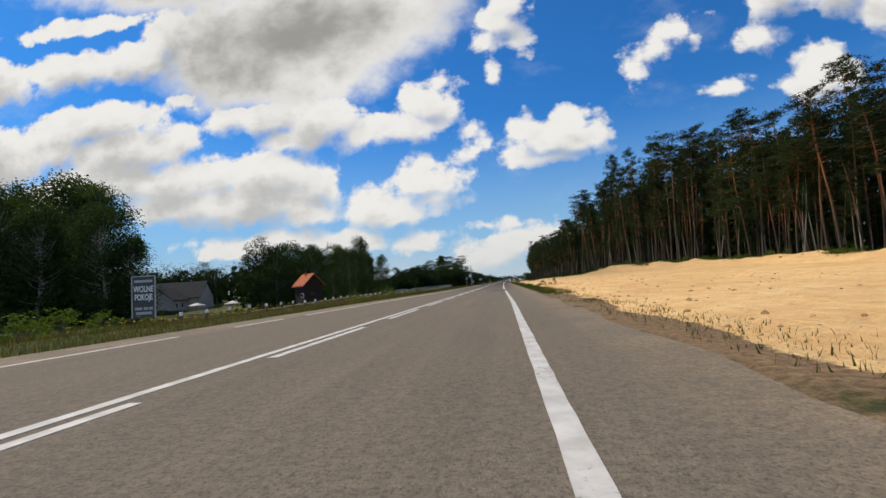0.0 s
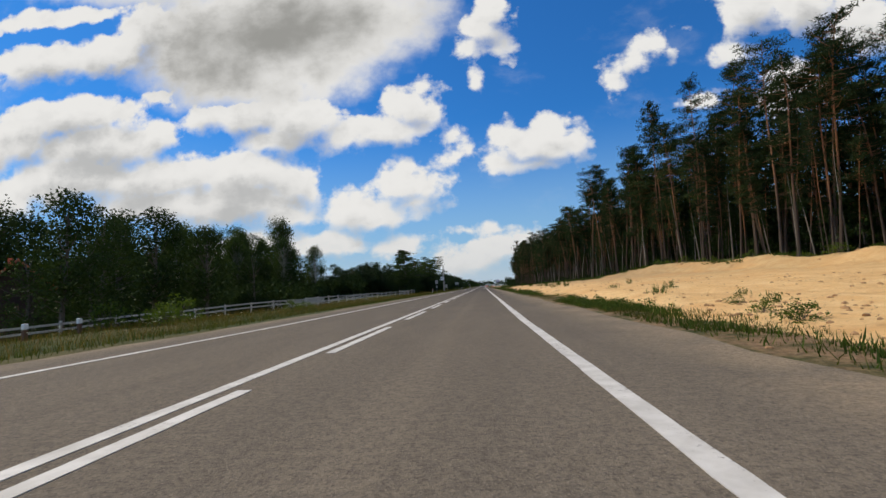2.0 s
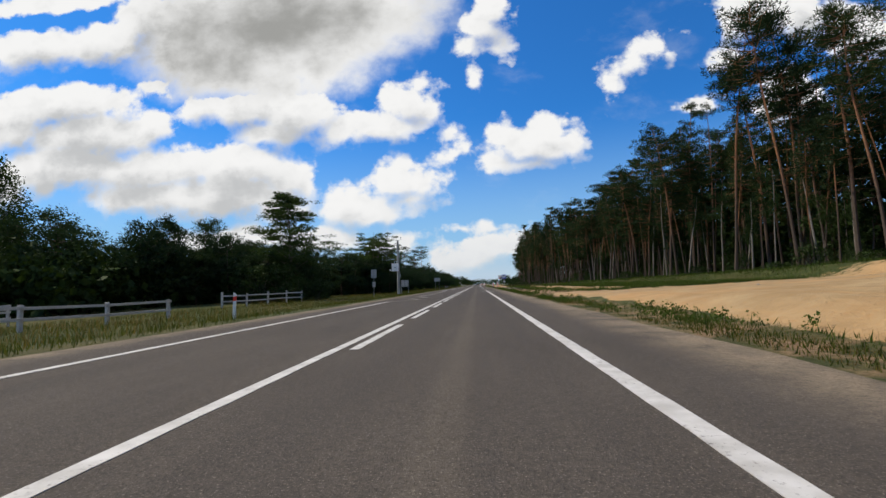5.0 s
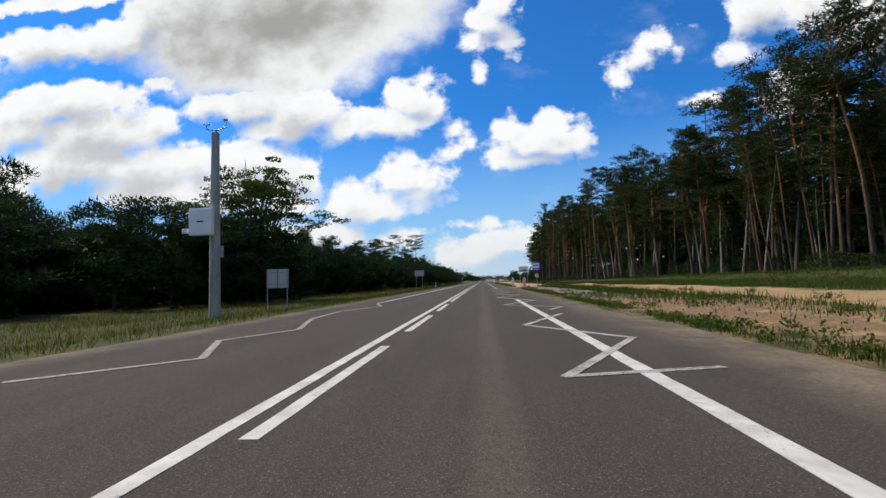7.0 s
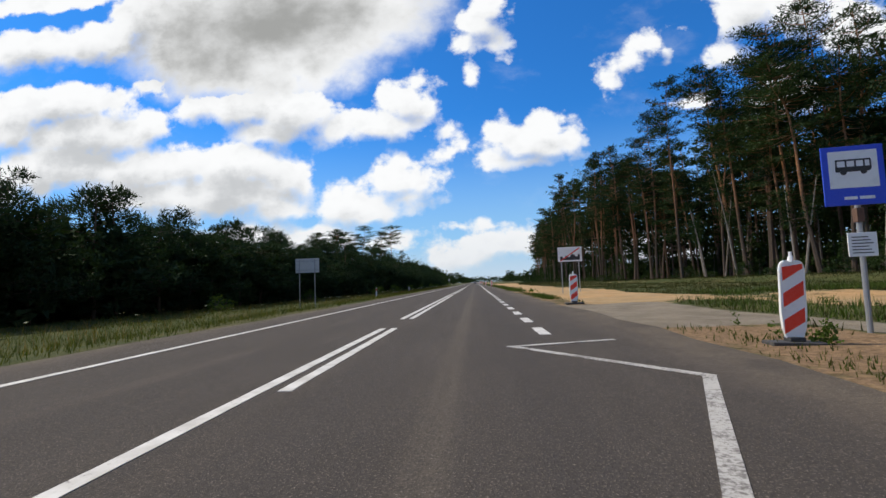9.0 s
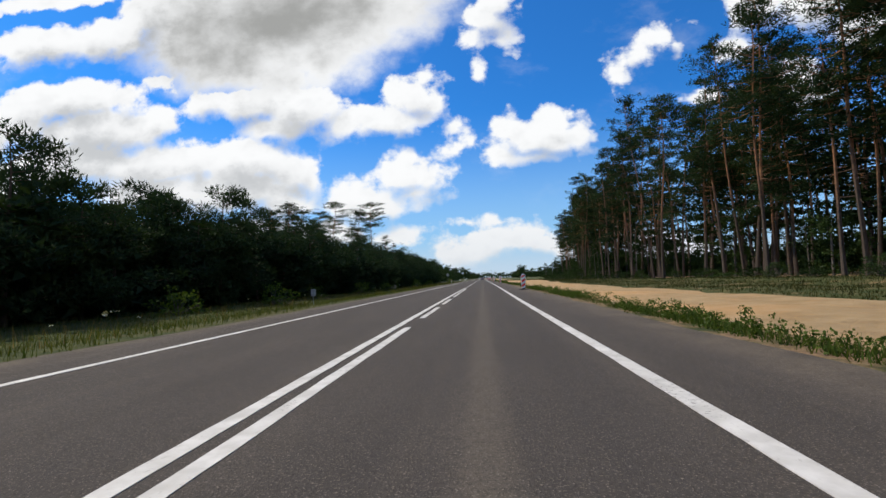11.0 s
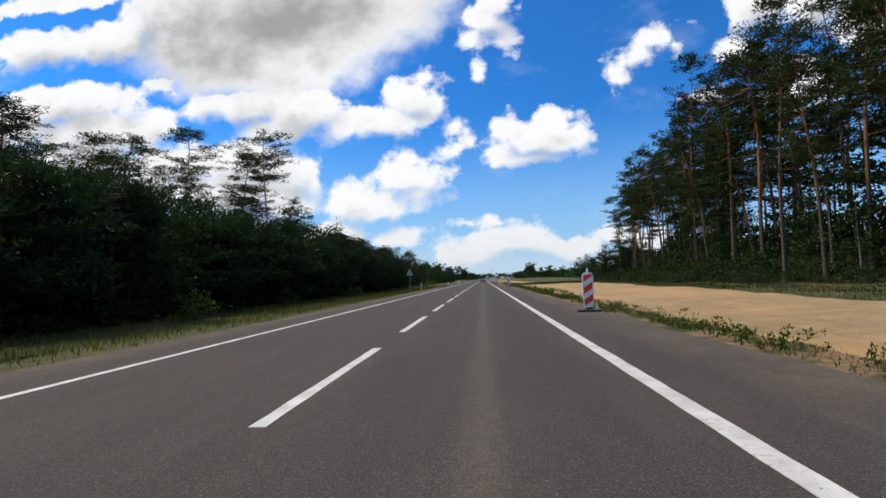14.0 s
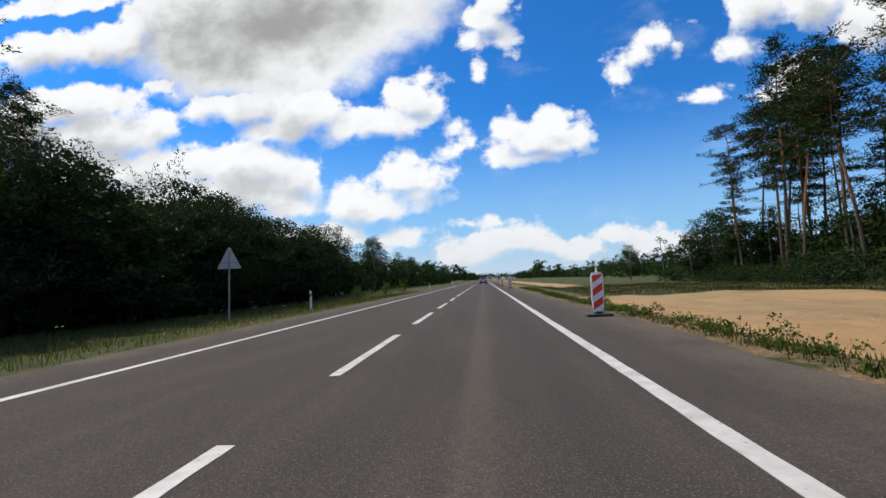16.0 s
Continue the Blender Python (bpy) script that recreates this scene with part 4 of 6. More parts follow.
def robinia(seed, height=13.0, reach=8.0):
    """Many bare limbs that fan out from low down under flat plates of leaves."""
    rng = np.random.RandomState(seed)
    tree = thing("robinia_tree", label=LABELS["robinia"], category="tree", group="deciduous trees")
    bm = tube([(0, 0, -0.2), (0.1, 0, 1.4), (0.0, 0.1, 2.6)], [0.34, 0.26, 0.22], 7)
    centres, radii = [], []
    for k in range(30):
        turn = 2 * math.pi * k / 30 + rng.uniform(-0.2, 0.2)
        out = reach * (rng.uniform(0.12, 1.0) ** 0.75)
        top = height * (0.97 - 0.42 * (out / reach) ** 1.8) * rng.uniform(0.9, 1.03)
        tip = np.array([math.cos(turn) * out, math.sin(turn) * out, top])
        root = np.array([0, 0, rng.uniform(1.6, 2.8)])
        elbow = root + (tip - root) * 0.5 + np.array([0, 0, 0.10 * height * rng.uniform(0.2, 1.0)])
        tube([root, elbow, tip], [0.11, 0.07, 0.02], 4, bm, cap=False)
        for q in range(9):
            f = rng.uniform(0.34, 1.0)
            centres.append(root + (tip - root) * f * np.array([1, 1, 1]) + np.array([rng.normal() * 0.9, rng.normal() * 0.9, 0.35 + rng.normal() * 0.2]))
            radii.append(rng.uniform(0.7, 1.35))
    part("trunk", bm, GREY_BARK, tree, "short trunk with many bare rising limbs")
    part("crown", soup("crown", leaf_clumps(centres, radii, 84, 0.21, rng, 0.26), BIRCH_LEAF, 4), None, tree)
    return tree


def tiered_tree(seed, height=12.6, reach=6.0):
    """A slender crooked trunk with long level limbs that carry flat pads of small leaves."""
    rng = np.random.RandomState(seed)
    tree = thing("roadside_tree", label="tall open tree with level limbs and thin foliage", category="tree", group="deciduous trees")
    path = bend(height * 0.96, 0.035, rng)
    bm = tube(path, [0.23 * (1 - 0.9 * s) + 0.015 for s in np.linspace(0, 1, len(path))], 7)
    centres, radii = [], []
    for k in range(52):
        s = 0.24 + 0.75 * (k + rng.uniform(0, 1)) / 52
        start, turn = along(path, s), k * 2.4 + rng.uniform(-0.5, 0.5)
        span = reach * (1.02 - (max(0.0, s - 0.42) / 0.6) ** 1.5) * rng.uniform(0.5, 1.0)
        way = np.array([math.cos(turn), math.sin(turn), rng.uniform(0.0, 0.38)])
        tip = start + way * span
        middle = start + way * span * 0.5 + np.array([0, 0, 0.09 * span])
        tube([start, middle, tip], [0.055, 0.035, 0.01], 4, bm, cap=False)
        for q in range(10):
            f = rng.uniform(0.28, 1.05)
            centres.append(start + (tip - start) * f + np.array([rng.normal() * 0.5, rng.normal() * 0.5, 0.1 + rng.normal() * 0.12]))
            radii.append(rng.uniform(0.5, 1.0))
    part("trunk", bm, GREY_BARK, tree, "slender dark trunk with level limbs")
    part("crown", soup("crown", leaf_clumps(centres, radii, 40, 0.17, rng, 0.26), BIRCH_LEAF, 4), None, tree)
    return tree


class Nursery:
    """Hands out one tree of each kind first, then copies of it."""

    def __init__(self, makers):
        self.makers, self.made, self.turn = makers, [], 0
        self.rng = np.random.RandomState(len(makers) * 7 + 3)

    def plant(self, x, y, size=1.0, wide=None, sink=0.08, tilt=0.0):
        k = self.turn % len(self.makers)
        self.turn += 1
        z = float(ground_z(x, y)) - sink
        spin = self.rng.uniform(0, 360)
        lean = self.rng.uniform(-tilt, tilt, 2)
        wide = size if wide is None else wide
        m = pose(x, y, z, lean[0], lean[1], spin)
        if k >= len(self.made):
            self.made.append(self.makers[k]())
            self.made[k].matrix_basis = m @ Matrix.Diagonal((wide, wide, size, 1))
            return self.made[k]
        first = self.made[k].scale
        return copy_thing(self.made[k], m @ Matrix.Diagonal((wide / first[0], wide / first[1], size / first[2], 1)))


def left_wall(y):
    return table(y, [180, 205, 215, 245, 300, 325, 350, 375, 405, 700], [-27, -25, -20, -18.5, -15.5, -13.5, -13.5, -14.5, -14.5, -16])


rng = np.random.RandomState(21)
front_pines = Nursery([lambda s=s, h=h, c=c, w=w: tall_pine(s, h, c, w) for s, h, c, w in ((1, 27, 0.40, 2.7), (2, 29, 0.32, 2.9), (3, 26, 0.60, 2.3), (4, 28, 0.28, 3.1), (5, 27, 0.48, 2.4), (6, 30, 0.36, 2.6), (7, 25, 0.72, 2.2), (8, 28, 0.44, 3.0), (9, 26, 0.52, 2.5))])
young_pines = Nursery([lambda s=s, h=h: young_pine(s, h) for s, h in ((31, 6.5), (32, 6.0), (33, 7.2), (34, 6.3), (35, 6.8))])
leafy = Nursery([lambda s=s, r=r: leafy_tree(s, 11.0, r, 120, 40, 0.20) for s, r in ((41, 3.4), (42, 4.0), (43, 3.0))])
under = Nursery([lambda s=s: leafy_tree(s, 7.0, 2.6, 60, 26, 0.20, LEAF, GREY_BARK, 0.0, 0.06, "sapling") for s in (51, 52, 53)])
birches = Nursery([lambda s=s: leafy_tree(s, 20.0, 4.4, 320, 52, 0.27, BIRCH_LEAF, BIRCH_BARK, 0.9, 0.06, "birch_tree", "birch", 1.0, 16) for s in (61, 62, 63)])
slender = Nursery([lambda s=s, h=h: leafy_tree(s, h, 1.5, 46, 22, 0.19, LEAF, PALE_BARK, 0.3, 0.50, "slender_birch", "slender") for s, h in ((64, 13.0), (65, 11.0), (66, 14.5), (67, 12.0))])
bushes = Nursery([lambda s=s: bush(s) for s in (71, 72, 73)])
dark_bushes = Nursery([lambda s=s: bush(s, 2.6, LEAF, 50, 60, 0.105) for s in (74, 75, 76)])


def thicket_height(y):
    """How tall the left-hand thicket stands against its usual height."""
    return float(table(y, [181, 300, 317, 325, 345, 362], [1.0, 1.0, 1.06, 0.86, 0.87, 1.0]))


def pine_height(y):
    return table(y, [0, 50, 85, 110, 140, 180, 215, 255, 300, 360, 445], [0.82, 0.86, 0.92, 1.02, 1.06, 0.98, 0.90, 0.84, 0.88, 0.92, 0.86])


# the pine forest: front rows, then the dark depth behind
for row, (deep, gap) in enumerate(((0.6, 4.1), (4.0, 4.6), (8.5, 5.6))):
    y = 22.0 + row * 1.3
    while y < (446 if row < 2 else 440):
        yy = y + rng.uniform(-1.3, 1.3)
        thin = rng.uniform() < (0.12 if yy > 370 else 0.06)
        if not thin:
            front_pines.plant(forest_edge(yy) + deep + rng.uniform(-1.6, 2.2), yy, pine_height(yy) * rng.uniform(0.66, 1.12), rng.uniform(0.85, 1.3), tilt=4.5)
        y += gap * rng.choice((0.35, 0.7, 1.1, 1.7), p=(0.22, 0.28, 0.3, 0.2))


for k in range(64):
    yy = 52 + 2.9 * k + rng.uniform(-1.4, 1.4)
    front_pines.plant(forest_edge(yy) + rng.uniform(-0.8, 3.5), yy, rng.uniform(0.42, 0.72), rng.uniform(0.4, 0.6), tilt=7.0)


for k in range(58):
    yy = 48 + 4.1 * k + rng.uniform(-2.0, 2.0)
    slender.plant(forest_edge(yy) + rng.uniform(-1.2, 3.0), yy, rng.uniform(0.65, 1.15), rng.uniform(0.42, 0.7), tilt=8.0)


def faces_of(me):
    """The corners of a mesh's faces, split into triangles, as an array."""
    co = np.empty(len(me.vertices) * 3)
    me.vertices.foreach_get("co", co)
    me.calc_loop_triangles()
    tri = np.empty(len(me.loop_triangles) * 3, dtype=np.int32)
    me.loop_triangles.foreach_get("vertices", tri)
    return co.reshape(-1, 3)[tri].reshape(-1, 3, 3)


def deep_forest():
    """The trees deep inside the forest, too close together to tell apart."""
    models = []
    for seed in (11, 12, 13, 14):
        tree = tall_pine(seed, 27, 0.74, 3.4, per=7, tufts=170, kind="back")
        models.append([faces_of(next(ob for ob in tree.children if ob.name.startswith(kind)).data) for kind in ("trunk", "crown")])
        for ob in (*tree.children, tree):
            bpy.data.objects.remove(ob)
    stems, crowns, r = [], [], np.random.RandomState(23)
    for row, (deep, gap) in enumerate(((12.5, 4.6), (16.5, 5.0), (21, 5.6), (27, 6.4), (34, 7.5), (43, 9.0))):
        y = 16.0 + row * 2
        while y < (428 - row * 12 if row < 3 else 352):
            yy, k = y + r.uniform(-2, 2), r.randint(4)
            x = float(forest_edge(yy)) + deep + r.uniform(-2, 2)
            m = np.array(pose(x, yy, float(ground_z(x, yy)) - 0.1, r.uniform(-2, 2), r.uniform(-2, 2), r.uniform(0, 360)) @ Matrix.Diagonal((1.45, 1.45, float(pine_height(yy)) * r.uniform(0.84, 1.02), 1)))
            for list_to, tris in zip((stems, crowns), models[k]):
                list_to.append(tris @ m[:3, :3].T + m[:3, 3])
            y += gap * (2.3 if yy > 345 else 1.2 if yy > 290 else 0.9)
    tagged(new("deep_forest_trunks", soup("deep_forest_trunks", np.concatenate(stems), PINE_BARK)), "crowded pine trunks deep in the forest", "forest", kind="stuff")
    tagged(new("deep_forest_crowns", soup("deep_forest_crowns", np.concatenate(crowns), NEEDLE)), "dark pine crowns deep in the forest", "forest", kind="stuff")


deep_forest()


def thicket(name, label, count, x_of, y0, y1, deep, top, size, mat, seed, low=0.0):
    """A dense mass with an uneven top behind the first trees: large sprays within, small leaves or needles over them."""
    r = np.random.RandomState(seed)

    def spots(number, base, lid):
        y = r.uniform(y0, y1, number)
        x = x_of(y) + r.uniform(0, 1, number) * deep
        crest = top * (0.72 + 0.30 * sheet_noise(x * 0.35, y * 0.33) + 0.16 * sheet_noise(x * 1.1 + 9, y * 0.9))
        return np.stack([x, y, ground_z(x, y) + low + (crest - low) * (base + (lid - base) * r.uniform(0, 1, number) ** 0.8)], 1)

    inner = spots(int(count * 0.52), 0.0, 0.84)
    heart = leaf_clumps(inner, np.full(len(inner), size * 1.3), 5, size * 1.25, r)
    heart = np.concatenate([heart[:, :3], heart[:, [0, 2, 3]]])
    outer = spots(int(count * 0.55), 0.35, 1.04)
    if mat in (YOUNG, NEEDLE):
        fringe = needle_tufts(outer, np.full(len(outer), size * 1.25), 13, size * 0.75, size * 0.22, r, 0.8, 0.5)
    else:
        fringe = leaf_clumps(outer, np.full(len(outer), size * 1.4), 8, size * 0.55, r)[:, :3]
    tagged(new(name, soup(name, np.concatenate([heart, fringe]), mat)), label, "undergrowth", kind="stuff")


thicket("undergrowth", "dark leafy undergrowth inside the pine forest", 20000, lambda y: forest_edge(y) + 8.0, 14, 275, 30, 15.0, 0.5, LEAF, 31)
thicket("undergrowth", "low dark undergrowth under the pines", 9000, lambda y: forest_edge(y) + 12.0, 262, 385, 26, 6.4, 0.42, LEAF, 32)
thicket("undergrowth", "tall bushes under the last pines", 9000, lambda y: forest_edge(y) + 3.0, 376, 455, 26, 7.5, 0.5, LEAF, 33)
thicket("paddock_wood", "dark wood behind the paddock", 6500, lambda y: -62.0 + 0 * y, 106, 182, 14, 13.0, 0.75, LEAF, 34)
thicket("paddock_wood", "dark bushes along the back of the paddock", 4500, lambda y: -44.0 + 0 * y, 96, 182, 12, 6.0, 0.6, LEAF, 35)
thicket("paddock_wood", "low dark bushes beyond the verge", 8000, lambda y: -40.0 + 0 * y, 152, 206, 14, 6.5, 0.5, LEAF, 41)
thicket("pine_thicket", "low dense edge of the young pine thicket", 11000, lambda y: left_wall(y) - 7.0, 183, 445, 6.2, 3.6, 0.34, YOUNG, 42)
thicket("pine_thicket", "dense dark pines behind the leafy bushes", 6500, lambda y: left_wall(y) - 24.0, 374, 436, 15, 13.5, 0.5, NEEDLE, 44)
thicket("horizon_woods", "dark woods closing the horizon", 4500, lambda y: -700.0 + 0 * y, 2250, 2450, 1700, 30.0, 4.5, LEAF, 45)
thicket("undergrowth", "dark bushes at the back of the pine forest", 7000, lambda y: forest_edge(y) + 44.0, 270, 445, 14, 7.0, 0.9, LEAF, 46)
thicket("undergrowth", "dark leafy wood closing the back of the forest", 16000, lambda y: forest_edge(y) + 36.0, -10, 285, 18, 15.0, 1.0, LEAF, 47)
thicket("yard_bushes", "dark bushes in front of the house", 1800, lambda y: -112.0 + 0 * y, 108, 113, 32, 1.2, 0.4, LEAF, 43)
thicket("house_wood", "dark wood behind the house", 8000, lambda y: -190.0 + 0 * y, 144, 170, 130, 16.0, 0.9, LEAF, 36)
thicket("pine_thicket", "dense inner part of the young pine thicket", 30000, lambda y: left_wall(y) - 14.0, 183, 445, 13.2, 6.4, 0.42, YOUNG, 37)
thicket("far_thicket", "distant leafy wood behind the open field", 6500, lambda y: 42.0 + 0.10 * (y - 500), 500, 1000, 60, 8.5, 1.0, LEAF, 39)
thicket("leafy_thicket", "dense leafy bushes beside the road", 5000, lambda y: left_wall(y) - 9.0, 384, 462, 8.3, 6.5, 0.30, LEAF, 40)
thicket("far_thicket", "dense leafy wood edge beside the road", 5500, lambda y: -30.0 + 0 * y, 440, 660, 13, 8.5, 0.75, LEAF, 38)

# leafy undergrowth between the trunks
y = 30.0
while y < 450:
    dense = 1.0 if y < 240 else 0.5 if y < 375 else 1.7
    for k in range(2 if rng.uniform() < dense - 0.2 else 1):
        if rng.uniform() < dense:
            yy = y + rng.uniform(-2.5, 2.5)
            under.plant(forest_edge(yy) + rng.uniform(3.0, 15.0) - (2.5 if y > 375 else 0), yy, rng.uniform(0.5, 1.35), rng.uniform(0.8, 1.3))
    y += 3.4
for y in np.arange(255, 375, 6.0):
    under.plant(forest_edge(y) + rng.uniform(22, 34), y, rng.uniform(0.7, 1.2), 1.5)
for x, y, h in ((34.4, 417, 0.98), (39, 414, 0.95), (44, 419, 0.9), (37, 424, 0.93), (42, 430, 0.9), (47, 426, 0.95), (50, 434, 0.9), (36, 438, 0.84), (55, 430, 0.95), (40, 442, 0.88), (45, 446, 0.86)):
    front_pines.plant(x, y, h, 1.15, tilt=3.0)
for k in range(16):
    under.plant(27 + 1.9 * k, 452 + rng.uniform(-6, 8), rng.uniform(0.8, 1.25), rng.uniform(1.0, 1.5))
for k in range(34):
    y = 24 + 3.6 * k + rng.uniform(-1.5, 1.5)
    bushes.plant(forest_edge(y) - rng.uniform(2.2, 4.4), y, rng.uniform(0.25, 0.55), rng.uniform(0.4, 0.9))
for y in np.arange(372, 452, 2.6):
    near = table(y, [372, 384, 400, 452], [24.0, 22.0, 22.5, 26.0])
    dark_bushes.plant(near + rng.uniform(0.0, 2.5), y, rng.uniform(0.3, 0.75), rng.uniform(0.6, 1.1))
    dark_bushes.plant(near + rng.uniform(3.0, 7.0), y + 1.2, rng.uniform(0.6, 1.35), rng.uniform(0.8, 1.4))
birches.plant(33.0, 405.5, 0.75, 0.8)
for y in np.arange(262, 372, 4.4):
    dark_bushes.plant(forest_edge(y) + rng.uniform(-2.5, 1.5), y + rng.uniform(-1.5, 1.5), rng.uniform(0.25, 0.75), rng.uniform(0.4, 0.9))
for y in np.arange(140, 262, 3.7):
    dark_bushes.plant(forest_edge(y) + rng.uniform(-1.0, 2.5), y + rng.uniform(-1.5, 1.5), rng.uniform(0.4, 1.1), rng.uniform(0.5, 1.2))
for x, y, s in ((31, 452, 0.75), (36, 458, 0.9), (42, 470, 1.0), (30, 478, 0.6), (48, 486, 0.9), (55, 500, 0.85), (40, 512, 0.8), (62, 530, 0.95), (50, 548, 0.8), (70, 560, 0.9), (58, 585, 0.85), (84, 600, 0.9)):
    leafy.plant(x, y, s, s * 1.2)

# trees behind the buildings and the paddock
for x, y, s in ((-75, 80, 1.35), (-81, 82, 1.5), (-90, 79, 1.45), (-66.5, 74, 1.05), (-62.5, 75.5, 0.8), (-102, 84, 1.4), (-110, 72, 1.4), (-93, 92, 1.3), (-86, 72, 1.35), (-96, 74, 1.4), (-78, 72, 1.1)):
    birches.plant(x, y, s, s * 1.3)
for x, y, s in ((-44.5, 153, 0.98), (-41, 146, 0.72), (-47, 139, 0.82), (-43, 131, 0.7), (-49, 124, 0.8), (-45, 117, 0.75), (-52, 160, 0.8), (-39, 160, 0.65)):
    birches.plant(x, y, s, s * 1.1)
for k in range(26):
    y = 84 + 3.7 * k
    leafy.plant((-46 - rng.uniform(0, 9)) if y > 104 else -40.5 - rng.uniform(0, 6), y + rng.uniform(-1, 1), rng.uniform(0.95, 1.55), rng.uniform(1.2, 1.6))
for k in range(13):
    leafy.plant(-64 - 8.8 * k, 146 + rng.uniform(-6, 8), rng.uniform(1.0, 1.4), rng.uniform(1.5, 1.9))
for x, y, s in ((-38.5, 82, 1.0), (-42.3, 85, 1.2), (-19.6, 71.0, 0.72), (-24.2, 73.5, 0.56), (-22.0, 75.5, 0.66), (-26.2, 86.5, 1.0), (-36, 92, 1.2), (-39.5, 84, 1.15), (-23.5, 90, 0.85), (-27, 96, 0.8), (-33, 103, 1.1), (-37, 112, 1.2), (-30, 112, 0.9)):
    leafy.plant(x, y, s, s * 1.15)
for k in range(26):
    young_pines.plant(-26.5 - rng.uniform(0, 8), 156 + k * 2.1, rng.uniform(1.0, 1.35), rng.uniform(1.2, 1.6))

for x, y, s in ((-21.5, 233.0, 0.44), (-23.5, 236.5, 0.46), (-23.0, 229.0, 0.40)):
    birches.plant(x, y, s, s * 0.8)
wide_tree = robinia(81)
wide_tree.matrix_basis = pose(-18.0, 212.5, float(ground_z(-18, 212.5)), 0, 0, 20)
first_tree = tiered_tree(82)
first_tree.matrix_basis = pose(-18.6, 174.0, float(ground_z(-18.6, 174)) - 0.1, 0, 0, 70)
for x, y, s in ((-16.4, 170.6, 1.2), (-18.2, 171.0, 1.6), (-20.0, 170.2, 1.7), (-15.6, 173.4, 1.0), (-21.8, 170.4, 1.5), (-17.0, 174.6, 1.4)):
    dark_bushes.plant(x, y, s, s)
for x, y, s in ((-16.2, 209.5, 0.95), (-15.0, 213.5, 0.8), (-17.6, 206.5, 1.05), (-19.2, 203.5, 1.0), (-20.8, 200.5, 1.05), (-19.8, 209.0, 1.1), (-19.6, 175.5, 0.82), (-17.4, 173.2, 0.7), (-17.0, 176.5, 0.66), (-20.6, 172.5, 0.8), (-22.4, 174.0, 0.85), (-24.5, 171.5, 0.85), (-26.5, 169.0, 0.9), (-23.5, 178.5, 0.9), (-22.0, 182.0, 0.95), (-23.4, 186.0, 0.95), (-22.8, 190.5, 1.0), (-22.6, 195.0, 1.0)):
    young_pines.plant(x, y, s, s * 1.3)


y = 181.0
while y < 432:
    for row, off in enumerate((0.6, 3.0, 5.6)):
        yy = y + rng.uniform(-0.9, 0.9) + row * 0.8
        young_pines.plant(left_wall(yy) - off + rng.uniform(-0.6, 0.6), yy, rng.uniform(0.78, 1.12) * (0.97 + 0.03 * row) * thicket_height(yy), rng.uniform(1.0, 1.4))
    y += 2.6
for k in range(16):
    y = 196 + 14.0 * k
    leafy.plant(left_wall(y) - rng.uniform(9, 14), y, rng.uniform(0.5, 0.72) * thicket_height(y), rng.uniform(0.9, 1.3))
for x, y, s in ((-33.2, 414.5, 0.93), (-36.8, 415, 0.89), (-44, 409, 0.87), (-50.2, 412.5, 0.9), (-50, 398, 0.8), (-56, 392, 0.84), (-61, 402, 0.86), (-47, 384, 0.76), (-64, 411, 0.85), (-40, 420, 0.7), (-54, 404, 0.82), (-43, 396, 0.72)):
    front_pines.plant(x, y, s, 1.5, tilt=2.0)
for x, y, s in ((-25.5, 413, 0.53), (-28.5, 415.5, 0.56), (-27.0, 409, 0.5)):
    front_pines.plant(x, y, s, 0.72, tilt=2.0)
for k in range(24):
    y = 384 + 3.0 * k
    leafy.plant(left_wall(y) - rng.uniform(2.5, 7.0), y, rng.uniform(0.62, 0.92), rng.uniform(0.9, 1.25))
for k in range(30):
    y = 456 + 6.5 * k
    leafy.plant(-17.5 - rng.uniform(0, 9), y, rng.uniform(0.6, 0.95), rng.uniform(0.9, 1.3))
for x, y in ((-10.6, 330.5), (-13.0, 329), (-12.4, 323.5), (-13.8, 340), (-12.6, 345.6), (-14.2, 347.5), (-11.2, 362), (-11.6, 300), (-12.8, 292), (-13.6, 312), (-13, 376), (-12.2, 391), (-9.8, 430), (-10.5, 446), (-11, 460), (-14.5, 268), (-15, 252)):
    bushes.plant(x, y, rng.uniform(0.5, 0.8), rng.uniform(0.55, 0.9))
for x, y, s in ((7.8, 56.5, 0.2), (8.2, 58.2, 0.16), (8.9, 60.5, 0.14), (9.3, 53, 0.12), (-17.8, 18.6, 0.7), (-18.8, 17.0, 0.8), (-12.4, 49, 0.5), (-13.2, 70, 0.5), (-12.2, 83, 0.45), (-12.0, 85, 0.4), (-44, 45, 1.5), (-41, 47, 1.3), (-47, 44, 1.1), (-38, 50, 0.8), (-16, 70, 0.7), (-15.2, 74, 0.8), (-17, 171.5, 0.9), (-18.5, 172.5, 1.1), (-17.4, 176, 1.2), (-36, 66, 0.8)):
    bushes.plant(x, y, s, s * 1.3)

# the last woods towards the horizon
far = []
far_rng = np.random.RandomState(5)
for k in range(520):
    side = far_rng.uniform() < 0.62
    y = far_rng.uniform(640, 1900)
    x = (28 + (y - 600) * 0.06 + far_rng.uniform(0, 1) ** 1.5 * 420) if side else -(14 + far_rng.uniform(0, 1) ** 1.5 * 260)
    tall = far_rng.uniform(8, 13) * (1.3 if 20 < -x < 40 and 640 < y < 720 else 1.0)
    n = 22
    spots = np.clip(far_rng.normal(size=(n, 3)), -1.6, 1.6) * np.array([2.6, 2.6, 0.24 * tall]) + np.array([x, y, tall * 0.5])
    far.append(leaf_clumps(spots, np.full(n, 1.7), 12, 1.3, far_rng))
